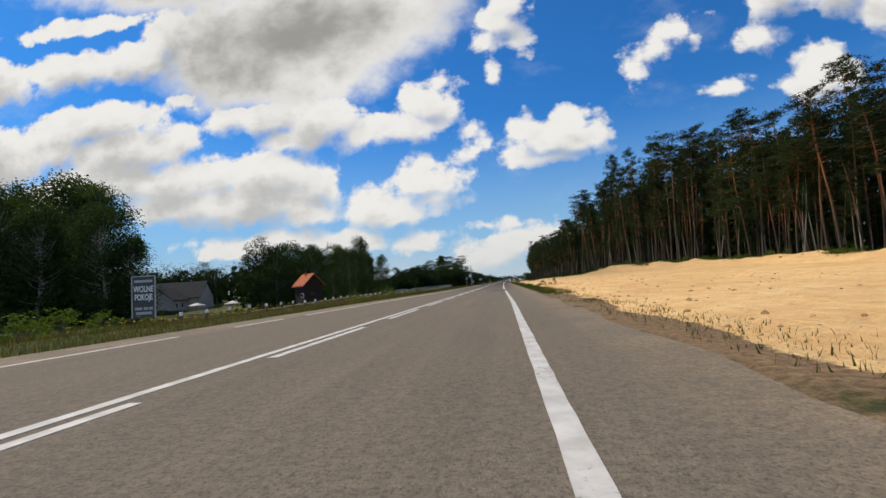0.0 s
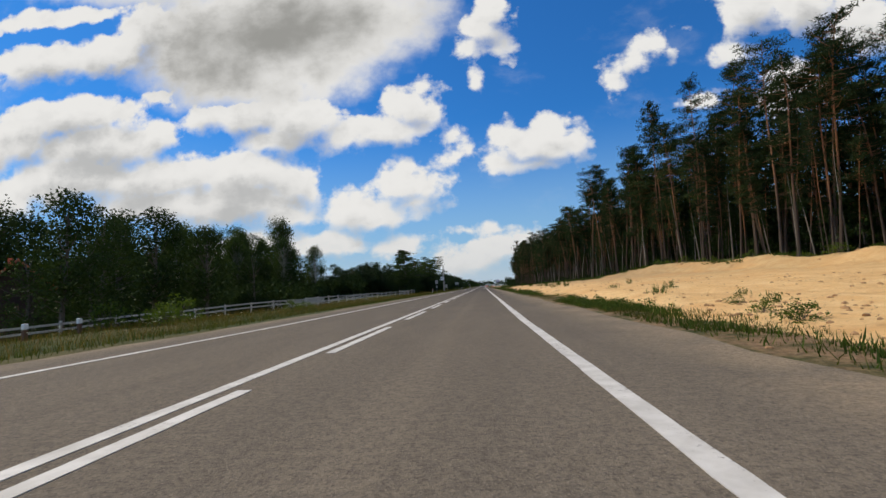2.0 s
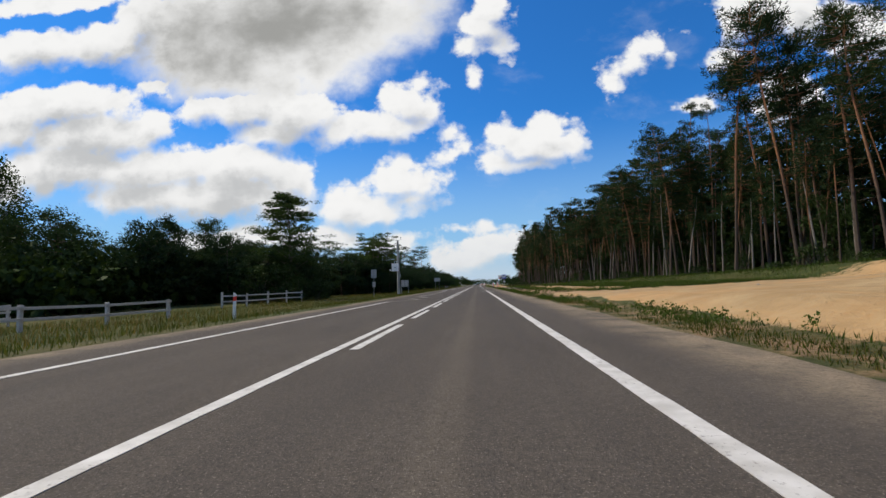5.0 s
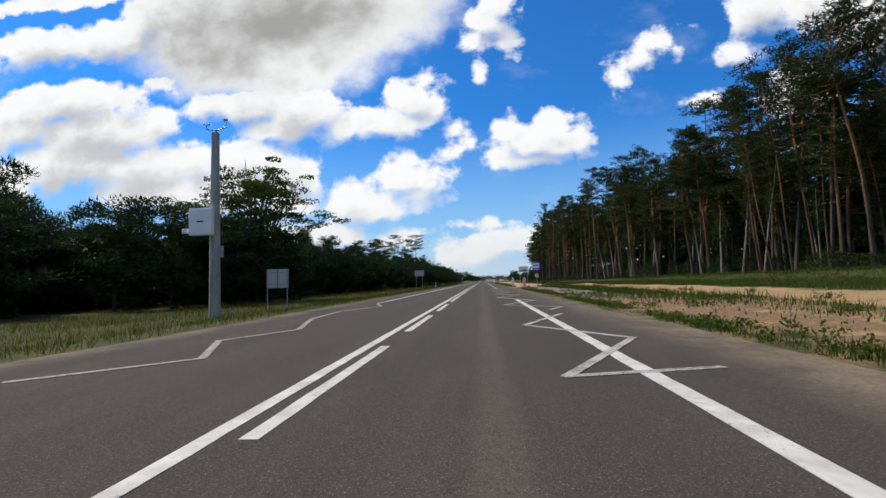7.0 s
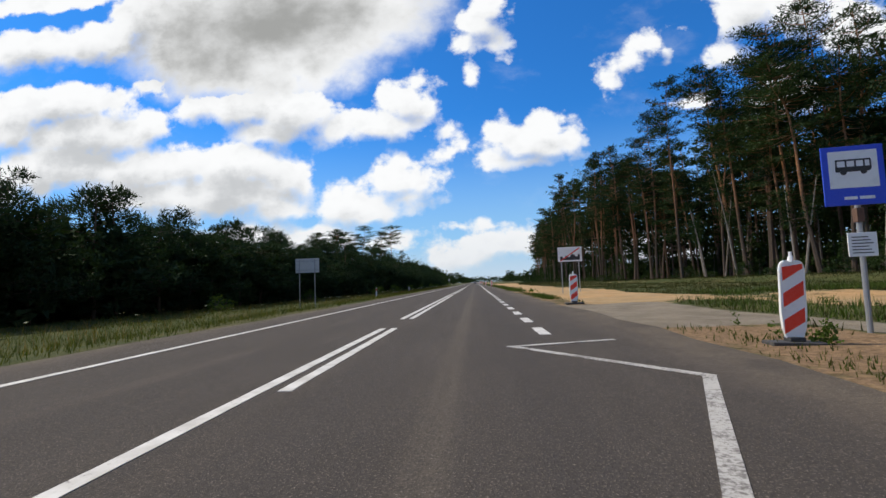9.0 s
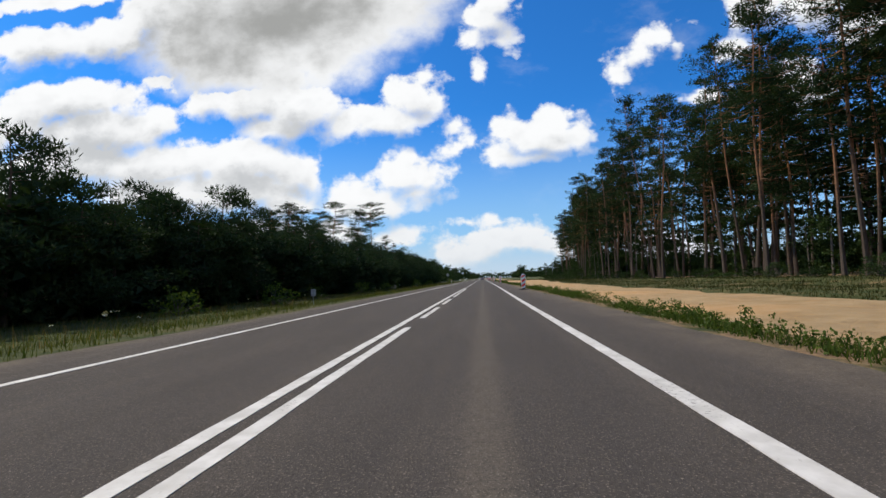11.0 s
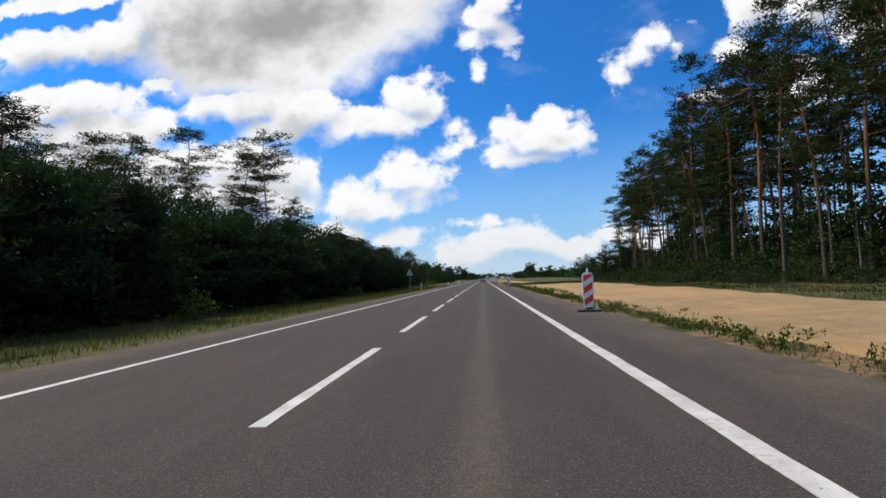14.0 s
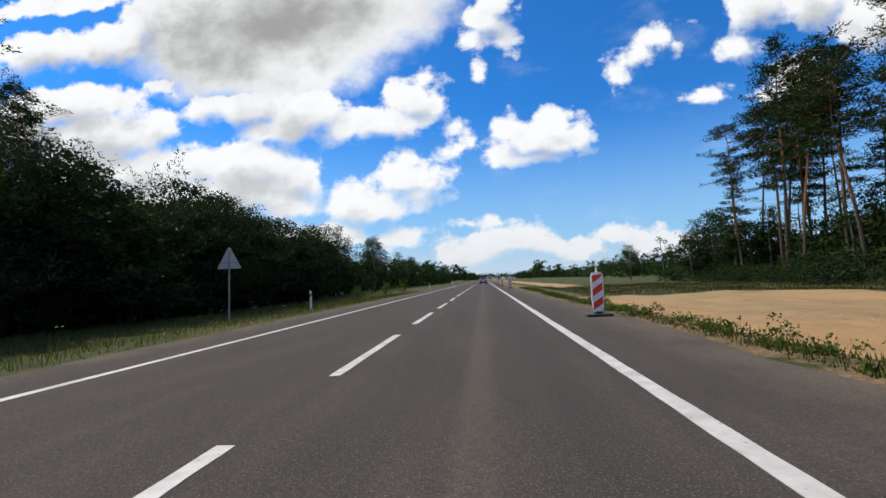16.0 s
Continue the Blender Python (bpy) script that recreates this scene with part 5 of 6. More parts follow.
tagged(new("far_woods", soup("far_woods", np.concatenate(far), LEAF, 4)), "dark woods on the horizon", "woods", kind="stuff")

# ---------------------------------------------------------------- grass, flowers, weeds


def blades(name, label, spots, height, width, mat, seed):
    r = np.random.RandomState(seed)
    count = len(spots)
    z = ground_z(spots[:, 0], spots[:, 1])
    foot = np.stack([spots[:, 0], spots[:, 1], z - 0.02], 1)
    turn = r.uniform(0, 6.283, count)
    side = np.stack([np.cos(turn), np.sin(turn), np.zeros(count)], 1) * (width * r.uniform(0.6, 1.4, count))[:, None]
    lean = r.normal(size=(count, 3)) * 0.28
    lean[:, 2] = 1.0
    tip = foot + lean * (height * r.uniform(0.45, 1.25, count))[:, None]
    return tagged(new(name, soup(name, np.stack([foot - side, foot + side, tip], 1), mat)), label, "grass", kind="stuff")


def scatter(count, x0, x1, y0, y1, seed, keep=None):
    r = np.random.RandomState(seed)
    p = np.stack([r.uniform(x0, x1, count), r.uniform(y0, y1, count)], 1)
    clump = 0.5 + 0.3 * sheet_noise(p[:, 0] * 0.53 + 0.21 * p[:, 1], p[:, 1] * 0.37) + 0.3 * sheet_noise(p[:, 0] * 2.9 - p[:, 1], p[:, 1] * 1.7 + p[:, 0])
    ok = r.uniform(0, 1, count) < 0.2 + 0.8 * clump
    if keep is not None:
        ok &= keep(p[:, 0], p[:, 1], r)
    return p[ok]


def left_keep(x, y, r):
    wall = np.where(y < 178, -18.0, left_wall(y) + 0.3)
    edge = table(y, [0, 30, 60, 90], [-6.5, -6.1, -5.3, -5.2])
    return (x < edge) & (x > wall)


blades("verge_grass", "uneven green and yellowed grass on the verge", scatter(270000, -18, -5.1, -2, 440, 1, left_keep), 0.25, 0.010, GRASS, 2)
blades("tall_grass", "tall dry reddish grass on the verge", scatter(110000, -18, -5.6, 4, 440, 3, lambda x, y, r: left_keep(x, y, r) & (r.uniform(0, 1, len(x)) < step(-5.4, -8.5, x) * table(y, [0, 110, 170, 440], [1.0, 1.0, 0.30, 0.25]))), 0.46, 0.0075, DRY_GRASS, 4)
def ragged(x, y, lean=0.0):
    """Where low growth has closed into patches."""
    return step(-0.22, 0.22, sheet_noise(x * 0.9 + 0.13 * y, y * 0.41) + 0.6 * sheet_noise(x * 2.3 + 4, y * 1.27) + lean)


def shoulder_keep(x, y, r):
    out = table(y, [0, 30, 45, 85, 120, 200, 240, 330, 440], [7.7, 7.6, 7.9, 7.9, 7.6, 7.4, 7.0, 7.2, 7.3]) + 0.5 * sheet_noise(x * 0.1 + 2, y * 0.37)
    chance = table(y, [0, 14, 26, 45, 90, 150, 200, 235, 440], [0.10, 0.2, 0.75, 0.9, 0.8, 0.75, 0.6, 0.7, 0.9])
    return (path_amount(x, y) < 0.4) & (r.uniform(0, 1, len(x)) < step(5.84, 6.12, x) * step(out, out - 0.7, x) * chance * np.maximum(ragged(x, y, table(y, [0, 60, 240, 440], [0.05, 0.15, 0.30, 0.35])), 0.12))


blades("edge_grass", "low patchy grass along the road shoulder", scatter(420000, 5.84, 8.3, -2, 440, 5, shoulder_keep), 0.11, 0.012, GRASS, 6)
blades("edge_straw", "dry straw along the sandy edge of the road", scatter(120000, 5.9, 8.2, -2, 150, 25, lambda x, y, r: shoulder_keep(x, y, r)), 0.09, 0.006, DRY_GRASS, 26)
blades("shoulder_grass", "ragged green tufts along the edge of the road", scatter(330000, 5.9, 7.5, 40, 440, 35, lambda x, y, r: shoulder_keep(x, y, r) & (ragged(x + 7, y, -0.15) > 0.4)), 0.17, 0.013, WEED, 36)
blades("bright_grass", "tall green grass between bare soil and forest", scatter(240000, 9.5, 37, 146, 246, 37, lambda x, y, r: (path_amount(x, y) < 0.4) & (sand_amount(x, y) + 0.3 * (r.uniform(0, 1, len(x)) - 0.3) < 0.42) & (x < forest_edge(y) + 0.5)), 0.33, 0.013, WEED, 38)
blades("field_grass", "green grass in front of the forest", scatter(480000, 8, 34, 140, 440, 7, lambda x, y, r: (sand_amount(x, y) + 0.25 * (r.uniform(0, 1, len(x)) - 0.3) < 0.45) & (path_amount(x, y) < 0.4) & (x < forest_edge(y) + 1) & (r.uniform(0, 1, len(x)) < table(y, [140, 235, 260, 440], [0.8, 0.8, 1.0, 1.0])) & (r.uniform(0, 1, len(x)) > 0.9 * soil_amount(x, y))), 0.17, 0.020, FIELD, 8)
blades("bank_grass", "grass along the top of the sandy bank", scatter(40000, 24, 54, 20, 175, 9, lambda x, y, r: (x > forest_edge(y) - 4.5) & (x < forest_edge(y) + 1.5)), 0.30, 0.02, WEED, 10)


def blooms(name, label, spots, height, mat, seed, size=0.05):
    r = np.random.RandomState(seed)
    z = ground_z(spots[:, 0], spots[:, 1])
    centres = np.stack([spots[:, 0], spots[:, 1], z + height * r.uniform(0.6, 1.15, len(spots))], 1)
    tagged(new(name, soup(name, leaf_clumps(centres, np.full(len(spots), 0.09), 9, size, r, 0.35), mat, 4)), label, "flowers", kind="stuff")


blooms("yellow_flowers", "yellow wild flowers in the verge", scatter(520, -13.5, -9.5, 16, 56, 11), 0.55, YELLOW_BLOOM, 12, 0.034)
blooms("white_flowers", "white wild flowers in the verge", scatter(360, -12.5, -8.6, 50, 130, 13), 0.6, WHITE_BLOOM, 14, 0.030)
blooms("white_flowers", "scattered white umbels in the grass", scatter(160, -11, -7.2, 225, 450, 15), 0.65, WHITE_BLOOM, 16, 0.032)


def weed(seed, height=0.34):
    r = np.random.RandomState(seed)
    herb = thing("weed", label="low green weed spreading over bare sand", category="plant", group="weeds on the sand")
    bm = tube([(0, 0, -0.05), (0.02, 0.01, height * 0.5), (0.0, 0.03, height)], [0.008, 0.006, 0.003], 4)
    centres = []
    for k in range(16):
        turn, out = r.uniform(0, 6.283), r.uniform(0.05, 0.75) ** 0.8
        tip = np.array([math.cos(turn) * out, math.sin(turn) * out, height * r.uniform(0.25, 1.0) * (1.1 - 0.6 * out)])
        centres += [tip, tip * np.array([0.8, 0.8, 0.5])]
    part("stalk", bm, WEED, herb)
    part("foliage", soup("foliage", leaf_clumps(centres, np.full(len(centres), 0.12), 8, 0.07, r), WEED, 4), None, herb)
    return herb


weeds = Nursery([lambda s=s: weed(s) for s in (91, 92, 93)])
weed_rng = np.random.RandomState(17)
for x, y in ((9.5, 60), (10.4, 63), (9.0, 66), (11, 70), (9.8, 74.5), (12, 79), (10.5, 84), (9.2, 88), (13.5, 92), (16, 95), (12.2, 97), (14.6, 99), (17.5, 101), (11.2, 103), (19, 99), (13.8, 106), (10.2, 108), (16.8, 110), (21, 112), (12.6, 115), (15.2, 119), (10.8, 122)):
    weeds.plant(x if y < 82 else 8.4 + 0.22 * (x - 8.4), y, weed_rng.uniform(0.7, 1.4), weed_rng.uniform(0.3, 0.6), sink=0.0)
for k in range(50):
    y = weed_rng.uniform(150, 240)
    weeds.plant(weed_rng.uniform(7.2, 14), y, weed_rng.uniform(0.5, 1.2), weed_rng.uniform(0.4, 0.9), sink=0.0)
for k in range(24):
    weeds.plant(weed_rng.normal(6.4, 0.2), weed_rng.uniform(85, 200), weed_rng.uniform(0.35, 0.7), weed_rng.uniform(0.35, 0.7), sink=0.0)
for k in range(30):
    weeds.plant(weed_rng.normal(10.7, 0.6), weed_rng.uniform(205, 228), weed_rng.uniform(0.7, 1.3), weed_rng.uniform(0.5, 1.0), sink=0.0)
for k in range(48):
    y = weed_rng.uniform(345, 428)
    weeds.plant(weed_rng.normal(6.35, 0.15), y, weed_rng.uniform(0.4, 0.9), weed_rng.uniform(0.35, 0.8), sink=0.0)
for k in range(88):
    y = 252 + 15.0 * (k // 8) + weed_rng.normal() * 1.7
    weeds.plant(weed_rng.normal(6.4, 0.22), y, weed_rng.uniform(0.3, 0.75), weed_rng.uniform(0.3, 0.8), sink=0.0)
for k in range(24):
    y = weed_rng.uniform(30, 150)
    weeds.plant(forest_edge(y) - weed_rng.uniform(2.5, 5.5), y, weed_rng.uniform(1.2, 2.4), weed_rng.uniform(1.5, 3.0), sink=0.0)


def low_weeds():
    """Bushy low weeds grown together along the shoulder."""
    r = np.random.RandomState(27)
    spots = scatter(9000, 6.0, 7.5, 60, 436, 28, lambda x, y, q: (path_amount(x, y) < 0.4) & (ragged(x + 7, y, -0.12) > 0.5) & (q.uniform(0, 1, len(x)) < 0.7))
    tall = r.uniform(0.08, 0.30, len(spots)) ** 1.0
    up = r.uniform(0.2, 1.0, (len(spots), 3))
    z = ground_z(spots[:, 0], spots[:, 1])
    centres = [np.stack([spots[:, 0] + r.normal(size=len(spots)) * 0.06, spots[:, 1] + r.normal(size=len(spots)) * 0.06, z + tall * up[:, k]], 1) for k in range(3)]
    centres = np.concatenate(centres)
    leaves = leaf_clumps(centres, np.full(len(centres), 0.10), 9, 0.055, r, 0.8)
    tagged(new("low_weeds", soup("low_weeds", leaves, WEED, 4)), "bushy green weeds along the sandy edge of the road", "plants", kind="stuff")


low_weeds()


def clods(name, label, spots, mat, seed):
    r = np.random.RandomState(seed)
    verts, faces = [], []
    shape = bmesh.new()
    bmesh.ops.create_icosphere(shape, subdivisions=1, radius=1.0)
    base = np.array([v.co[:] for v in shape.verts])
    tris = [[v.index for v in f.verts] for f in shape.faces]
    shape.free()
    for x, y in spots:
        size = 0.012 + (0.24 if x > 26 else 0.075) * r.uniform(0, 1) ** 3.0
        pts = base * r.uniform(0.6, 1.25, base.shape) * size * np.array([1.2, 1.0, 0.75]) + np.array([x, y, float(ground_z(x, y))])
        faces += [[i + len(verts) for i in f] for f in tris]
        verts += pts.tolist()
    tagged(new(name, mesh_of(name, verts, faces, mat)), label, "stones", kind="stuff")


CLOD = painted("dry_earth", (0.40, 0.225, 0.095), 0.95, 0.0, 0.7, (0.11, 0.065, 0.035))
STONE = painted("grey_rubble", (0.27, 0.25, 0.22), 0.95, 0.0, 0.5, (0.16, 0.14, 0.11))
clod_rng = np.random.RandomState(19)
sand_spots = [(clod_rng.uniform(6.8, 22), clod_rng.uniform(0, 130)) for _ in range(1500)] + [(clod_rng.normal(9.2, 1.1), clod_rng.normal(57, 4)) for _ in range(330)] + [(clod_rng.normal(7.6, 0.5), clod_rng.uniform(2, 60)) for _ in range(240)]
bank_y = clod_rng.uniform(18, 150, 170)
sand_spots += list(zip((forest_edge(bank_y) - clod_rng.uniform(2.8, 6.0, 170)).tolist(), bank_y.tolist()))
clods("clods", "clods of dry earth on the sand", sand_spots, CLOD, 19)
clods("rubble", "pale grey stones and rubble beside the road", [(abs(clod_rng.normal(0, 1.6)) + 7.4, clod_rng.normal(203, 4.5)) for _ in range(200)] + [(clod_rng.uniform(6.8, 14), clod_rng.uniform(140, 230)) for _ in range(130)], STONE, 20)

# ---------------------------------------------------------------- signs and posts


def words(name, text, size, mat, parent, x, y, z, face=-1, label="", squeeze=1.0, bold=0.0):
    """Raised letters on a board that faces the driver."""
    curve = bpy.data.curves.new(name, "FONT")
    curve.body, curve.size, curve.extrude, curve.align_x, curve.offset = text, size, 0.004, "CENTER", bold
    ob = bpy.data.objects.new(name, curve)
    me = bpy.data.meshes.new_from_object(ob)
    bpy.data.objects.remove(ob)
    me.materials.clear()
    me.materials.append(mat)
    made = new(name, me)
    made.parent = parent
    made.matrix_basis = pose(x, y, z, 90, 0, 0 if face < 0 else 180) @ Matrix.Diagonal((squeeze, 1, 1, 1))
    if label:
        made["label"] = label
    return made


def guide_beacon(label):
    b = thing("traffic_beacon", label=label, category="traffic beacon", group="roadside beacons")
    bm = box(-0.36, -0.17, 0.0, 0.36, 0.17, 0.075, 0.02)
    box(-0.10, -0.09, 0.075, 0.10, 0.09, 0.14, 0.01, bm)
    part("foot", bm, RUBBER, b, "black rubber foot plate")
    shape = [(-0.115, 0.12), (0.115, 0.12), (0.15, 0.26), (0.17, 0.50), (0.172, 1.10), (0.155, 1.19), (0.11, 1.235), (-0.11, 1.235), (-0.155, 1.19), (-0.172, 1.10), (-0.17, 0.50), (-0.15, 0.26)]
    bm = prism(shape, 0.055, y=-0.0275)
    bmesh.ops.bevel(bm, geom=list(bm.edges), offset=0.012, segments=2, affect="EDGES")
    part("panel", bm, WHITE, b, "white plastic panel")
    for z in (0.20, 0.58, 0.96):
        # stripes fall from the upper right to the lower left
        corners = [(-0.135, z - 0.02), (0.135, z + 0.16), (0.135, z + 0.36), (-0.135, z + 0.18)]
        lo, hi = 0.18, 1.185
        corners = [(cx, min(max(cz, lo), hi)) for cx, cz in corners]
        if abs(corners[2][1] - corners[1][1]) < 0.01:
            corners.pop(2)
        part("stripe", prism(corners, 0.004, y=-0.034), RED, b, "red reflective stripe")
    bm = tube([(0, 0, 1.21), (0, 0, 1.30)], [0.045, 0.03], 8)
    tube([(0, 0, 1.30), (0, 0, 1.36)], [0.022, 0.022], 8, bm)
    part("cap", bm, WHITE, b, "white lamp socket")
    return b


beacon = guide_beacon("red and white striped beacon on a rubber foot")
beacon.matrix_basis = pose(6.82, 229.2, -0.035, 0, 2, -4)
for x, y, turn in ((6.3, 241.4, 3), (5.25, 308.4, 4), (5.3, 356.8, -3), (5.22, 400.9, 2), (5.05, 441.0, -5), (4.95, 462.0, 6), (4.95, 483.0, 0), (5.0, 505.0, 3), (5.0, 540.0, -3)):
    copy_thing(beacon, pose(x, y, 0.0, 0, 0, turn))


def bus_sign():
    s = thing("bus_stop_sign", (8.4, 229.9, float(ground_z(8.4, 229.9))), -8, "blue bus stop sign with a white pictogram panel on a post", "road sign")
    part("post", tube([(0.05, 0.06, -0.2), (0.05, 0.06, 2.95)], [0.04, 0.04], 10), STEEL, s)
    plate = part("plate", box(-0.43, -0.012, 2.02, 0.43, 0.012, 2.98, 0.008), BLUE, s, "blue sheet metal plate")
    part("field", box(-0.34, -0.018, 2.30, 0.34, -0.0121, 2.90, 0.0), WHITE, plate, "white square field")
    bm = prism([(-0.24, 2.56), (0.22, 2.56), (0.25, 2.60), (0.25, 2.64), (-0.25, 2.64), (-0.25, 2.58)], 0.004, y=-0.023)
    prism([(-0.25, 2.735), (0.25, 2.735), (0.24, 2.76), (-0.24, 2.76)], 0.004, bm, -0.023)
    for cx in (-0.235, -0.10, 0.03, 0.15, 0.238):
        prism([(cx - 0.011, 2.64), (cx + 0.011, 2.64), (cx + 0.011, 2.735), (cx - 0.011, 2.735)], 0.004, bm, -0.023)
    for cx in (-0.14, 0.14):
        prism([(cx + 0.045 * math.cos(a), 2.555 + 0.045 * math.sin(a)) for a in (2 * math.pi * k / 12 for k in range(12))], 0.004, bm, -0.0231)
    part("bus_picture", bm, BLACK, plate, "black bus silhouette")
    bm = prism([(-0.16, 2.11), (0.02, 2.11), (0.02, 2.16), (-0.16, 2.16)], 0.004, y=-0.017)
    prism([(0.05, 2.11), (0.26, 2.11), (0.26, 2.16), (0.05, 2.16)], 0.004, bm, -0.017)
    part("lettering", bm, WHITE, plate, "small pale lettering")
    card = part("timetable", box(-0.17, -0.012, 1.20, 0.23, 0.010, 1.58, 0.006), WHITE, s, "small white timetable plate")
    bm = bmesh.new()
    for k in range(6):
        prism([(-0.12, 1.25 + k * 0.05), (0.17 - 0.03 * (k % 3), 1.25 + k * 0.05), (0.17 - 0.03 * (k % 3), 1.265 + k * 0.05), (-0.12, 1.265 + k * 0.05)], 0.003, bm, -0.0155)
    part("print", bm, BLACK, card)
    part("clamp", box(0.0, 0.0, 1.75, 0.10, 0.12, 1.98, 0.01), BROWN_WOOD, s, "rust-brown bracket")


bus_sign()


def town_sign():
    s = thing("end_of_town_sign", (9.2, 256.0, float(ground_z(9.2, 256.0))), 0, "white end of town sign with black skyline on posts", "road sign")
    for x in (-0.62, 0.62):
        part("post", tube([(x, 0.05, -0.2), (x, 0.05, 3.2)], [0.035, 0.035], 8), STEEL, s)
    plate = part("plate", box(-0.86, -0.012, 2.25, 0.86, 0.012, 3.30, 0.01), WHITE, s, "white sheet metal plate")
    line = [(-0.70, 2.36), (0.70, 2.36), (0.70, 2.78), (0.56, 2.78), (0.56, 2.62), (0.36, 2.62), (0.36, 2.72), (0.20, 2.80), (0.04, 2.72), (0.04, 2.58), (-0.16, 2.58), (-0.16, 2.68), (-0.34, 2.68), (-0.34, 2.52), (-0.52, 2.52), (-0.52, 2.62), (-0.70, 2.62)]
    part("skyline", prism(line, 0.004, y=-0.017), BLACK, plate, "black town silhouette")
    part("stroke", prism([(-0.74, 2.32), (-0.66, 2.30), (0.74, 3.20), (0.66, 3.24)], 0.004, y=-0.022), RED, plate, "red diagonal stroke")


town_sign()


def back_sign(name, at, label, panels, posts, turn=0.0):
    """A road sign seen from behind: bare sheet, rails and posts."""
    s = thing(name, (at[0], at[1], float(ground_z(at[0], at[1]))), turn, label, "road sign")
    for x, top in posts:
        part("post", tube([(x, -0.05, -0.2), (x, -0.05, top)], [0.034, 0.034], 8), STEEL, s)
    for x0, z0, x1, z1 in panels:
        p = part("panel", box(x0, -0.012, z0, x1, 0.012, z1, 0.006), SIGN_BACK, s, "bare grey back of the plate")
        for z in (z0 + 0.18 * (z1 - z0), z1 - 0.18 * (z1 - z0)):
            part("rail", box(x0 + 0.02, -0.035, z - 0.02, x1 - 0.02, -0.0125, z + 0.02), STEEL, p)
        for x in (x0 + 0.012, x1 - 0.012):
            part("rim", box(x - 0.012, -0.03, z0 + 0.01, x + 0.012, -0.0125, z1 - 0.01), STEEL, p)
    return s


back_sign("direction_board", (-9.65, 199.0), "pale double panel road board on two legs", [(-0.62, 1.22, -0.02, 2.28), (0.02, 1.22, 0.62, 2.28)], [(-0.56, 2.25), (0.56, 2.25)], 4)
back_sign("direction_board", (-8.87, 252.2), "pale road board on two thin legs", [(-0.81, 2.35, 0.81, 3.3)], [(-0.52, 3.25), (0.52, 3.25)])
back_sign("stop_sign_back", (-10.72, 181.0), "grey back of a square sign with a smaller plate below", [(-0.36, 2.45, 0.36, 3.5), (-0.2, 1.3, 0.2, 1.95)], [(0.0, 3.45)], -8)
back_sign("warning_board", (-9.0, 300.0), "grey back of a narrow sign on one leg", [(-0.16, 0.5, 0.16, 0.95)], [(0.0, 0.9)])


def triangle_sign():
    s = thing("warning_sign", (-8.1, 405.3, float(ground_z(-8.1, 405.3))), 5, "grey back of a triangular warning sign on a post", "road sign")
    part("post", tube([(0.0, -0.05, -0.2), (0.02, -0.05, 2.95)], [0.036, 0.036], 8), STEEL, s)
    part("plate", prism([(-0.47, 2.24), (-0.44, 2.20), (0.44, 2.20), (0.47, 2.24), (0.04, 3.05), (-0.04, 3.05)], 0.02, y=-0.01), SIGN_BACK, s, "bare grey back of the plate")
    part("rail", box(-0.3, -0.04, 2.42, 0.3, -0.0125, 2.46), STEEL, s)


triangle_sign()


def guide_post(label):
    g = thing("guide_post", label=label, category="guide post", group="guide posts")
    part("post", prism([(-0.06, -0.1), (0.06, -0.1), (0.06, 0.98), (0.045, 1.02), (-0.06, 1.08)], 0.05, y=-0.025), WHITE, g)
    part("reflector", prism([(-0.062, 0.72), (0.062, 0.76), (0.062, 0.94), (-0.062, 0.90)], 0.058, y=-0.029), RED, g, "red reflector band")
    return g


marker = guide_post("white roadside guide post with a red band")
marker.matrix_basis = pose(-7.5, 412.4, float(ground_z(-7.5, 412.4)), 0, 0, 3)
for y in (142.0, 268.0, 470.0, 530.0):
    copy_thing(marker, pose(-7.7, y, float(ground_z(-7.7, y)), 0, 2, 0))


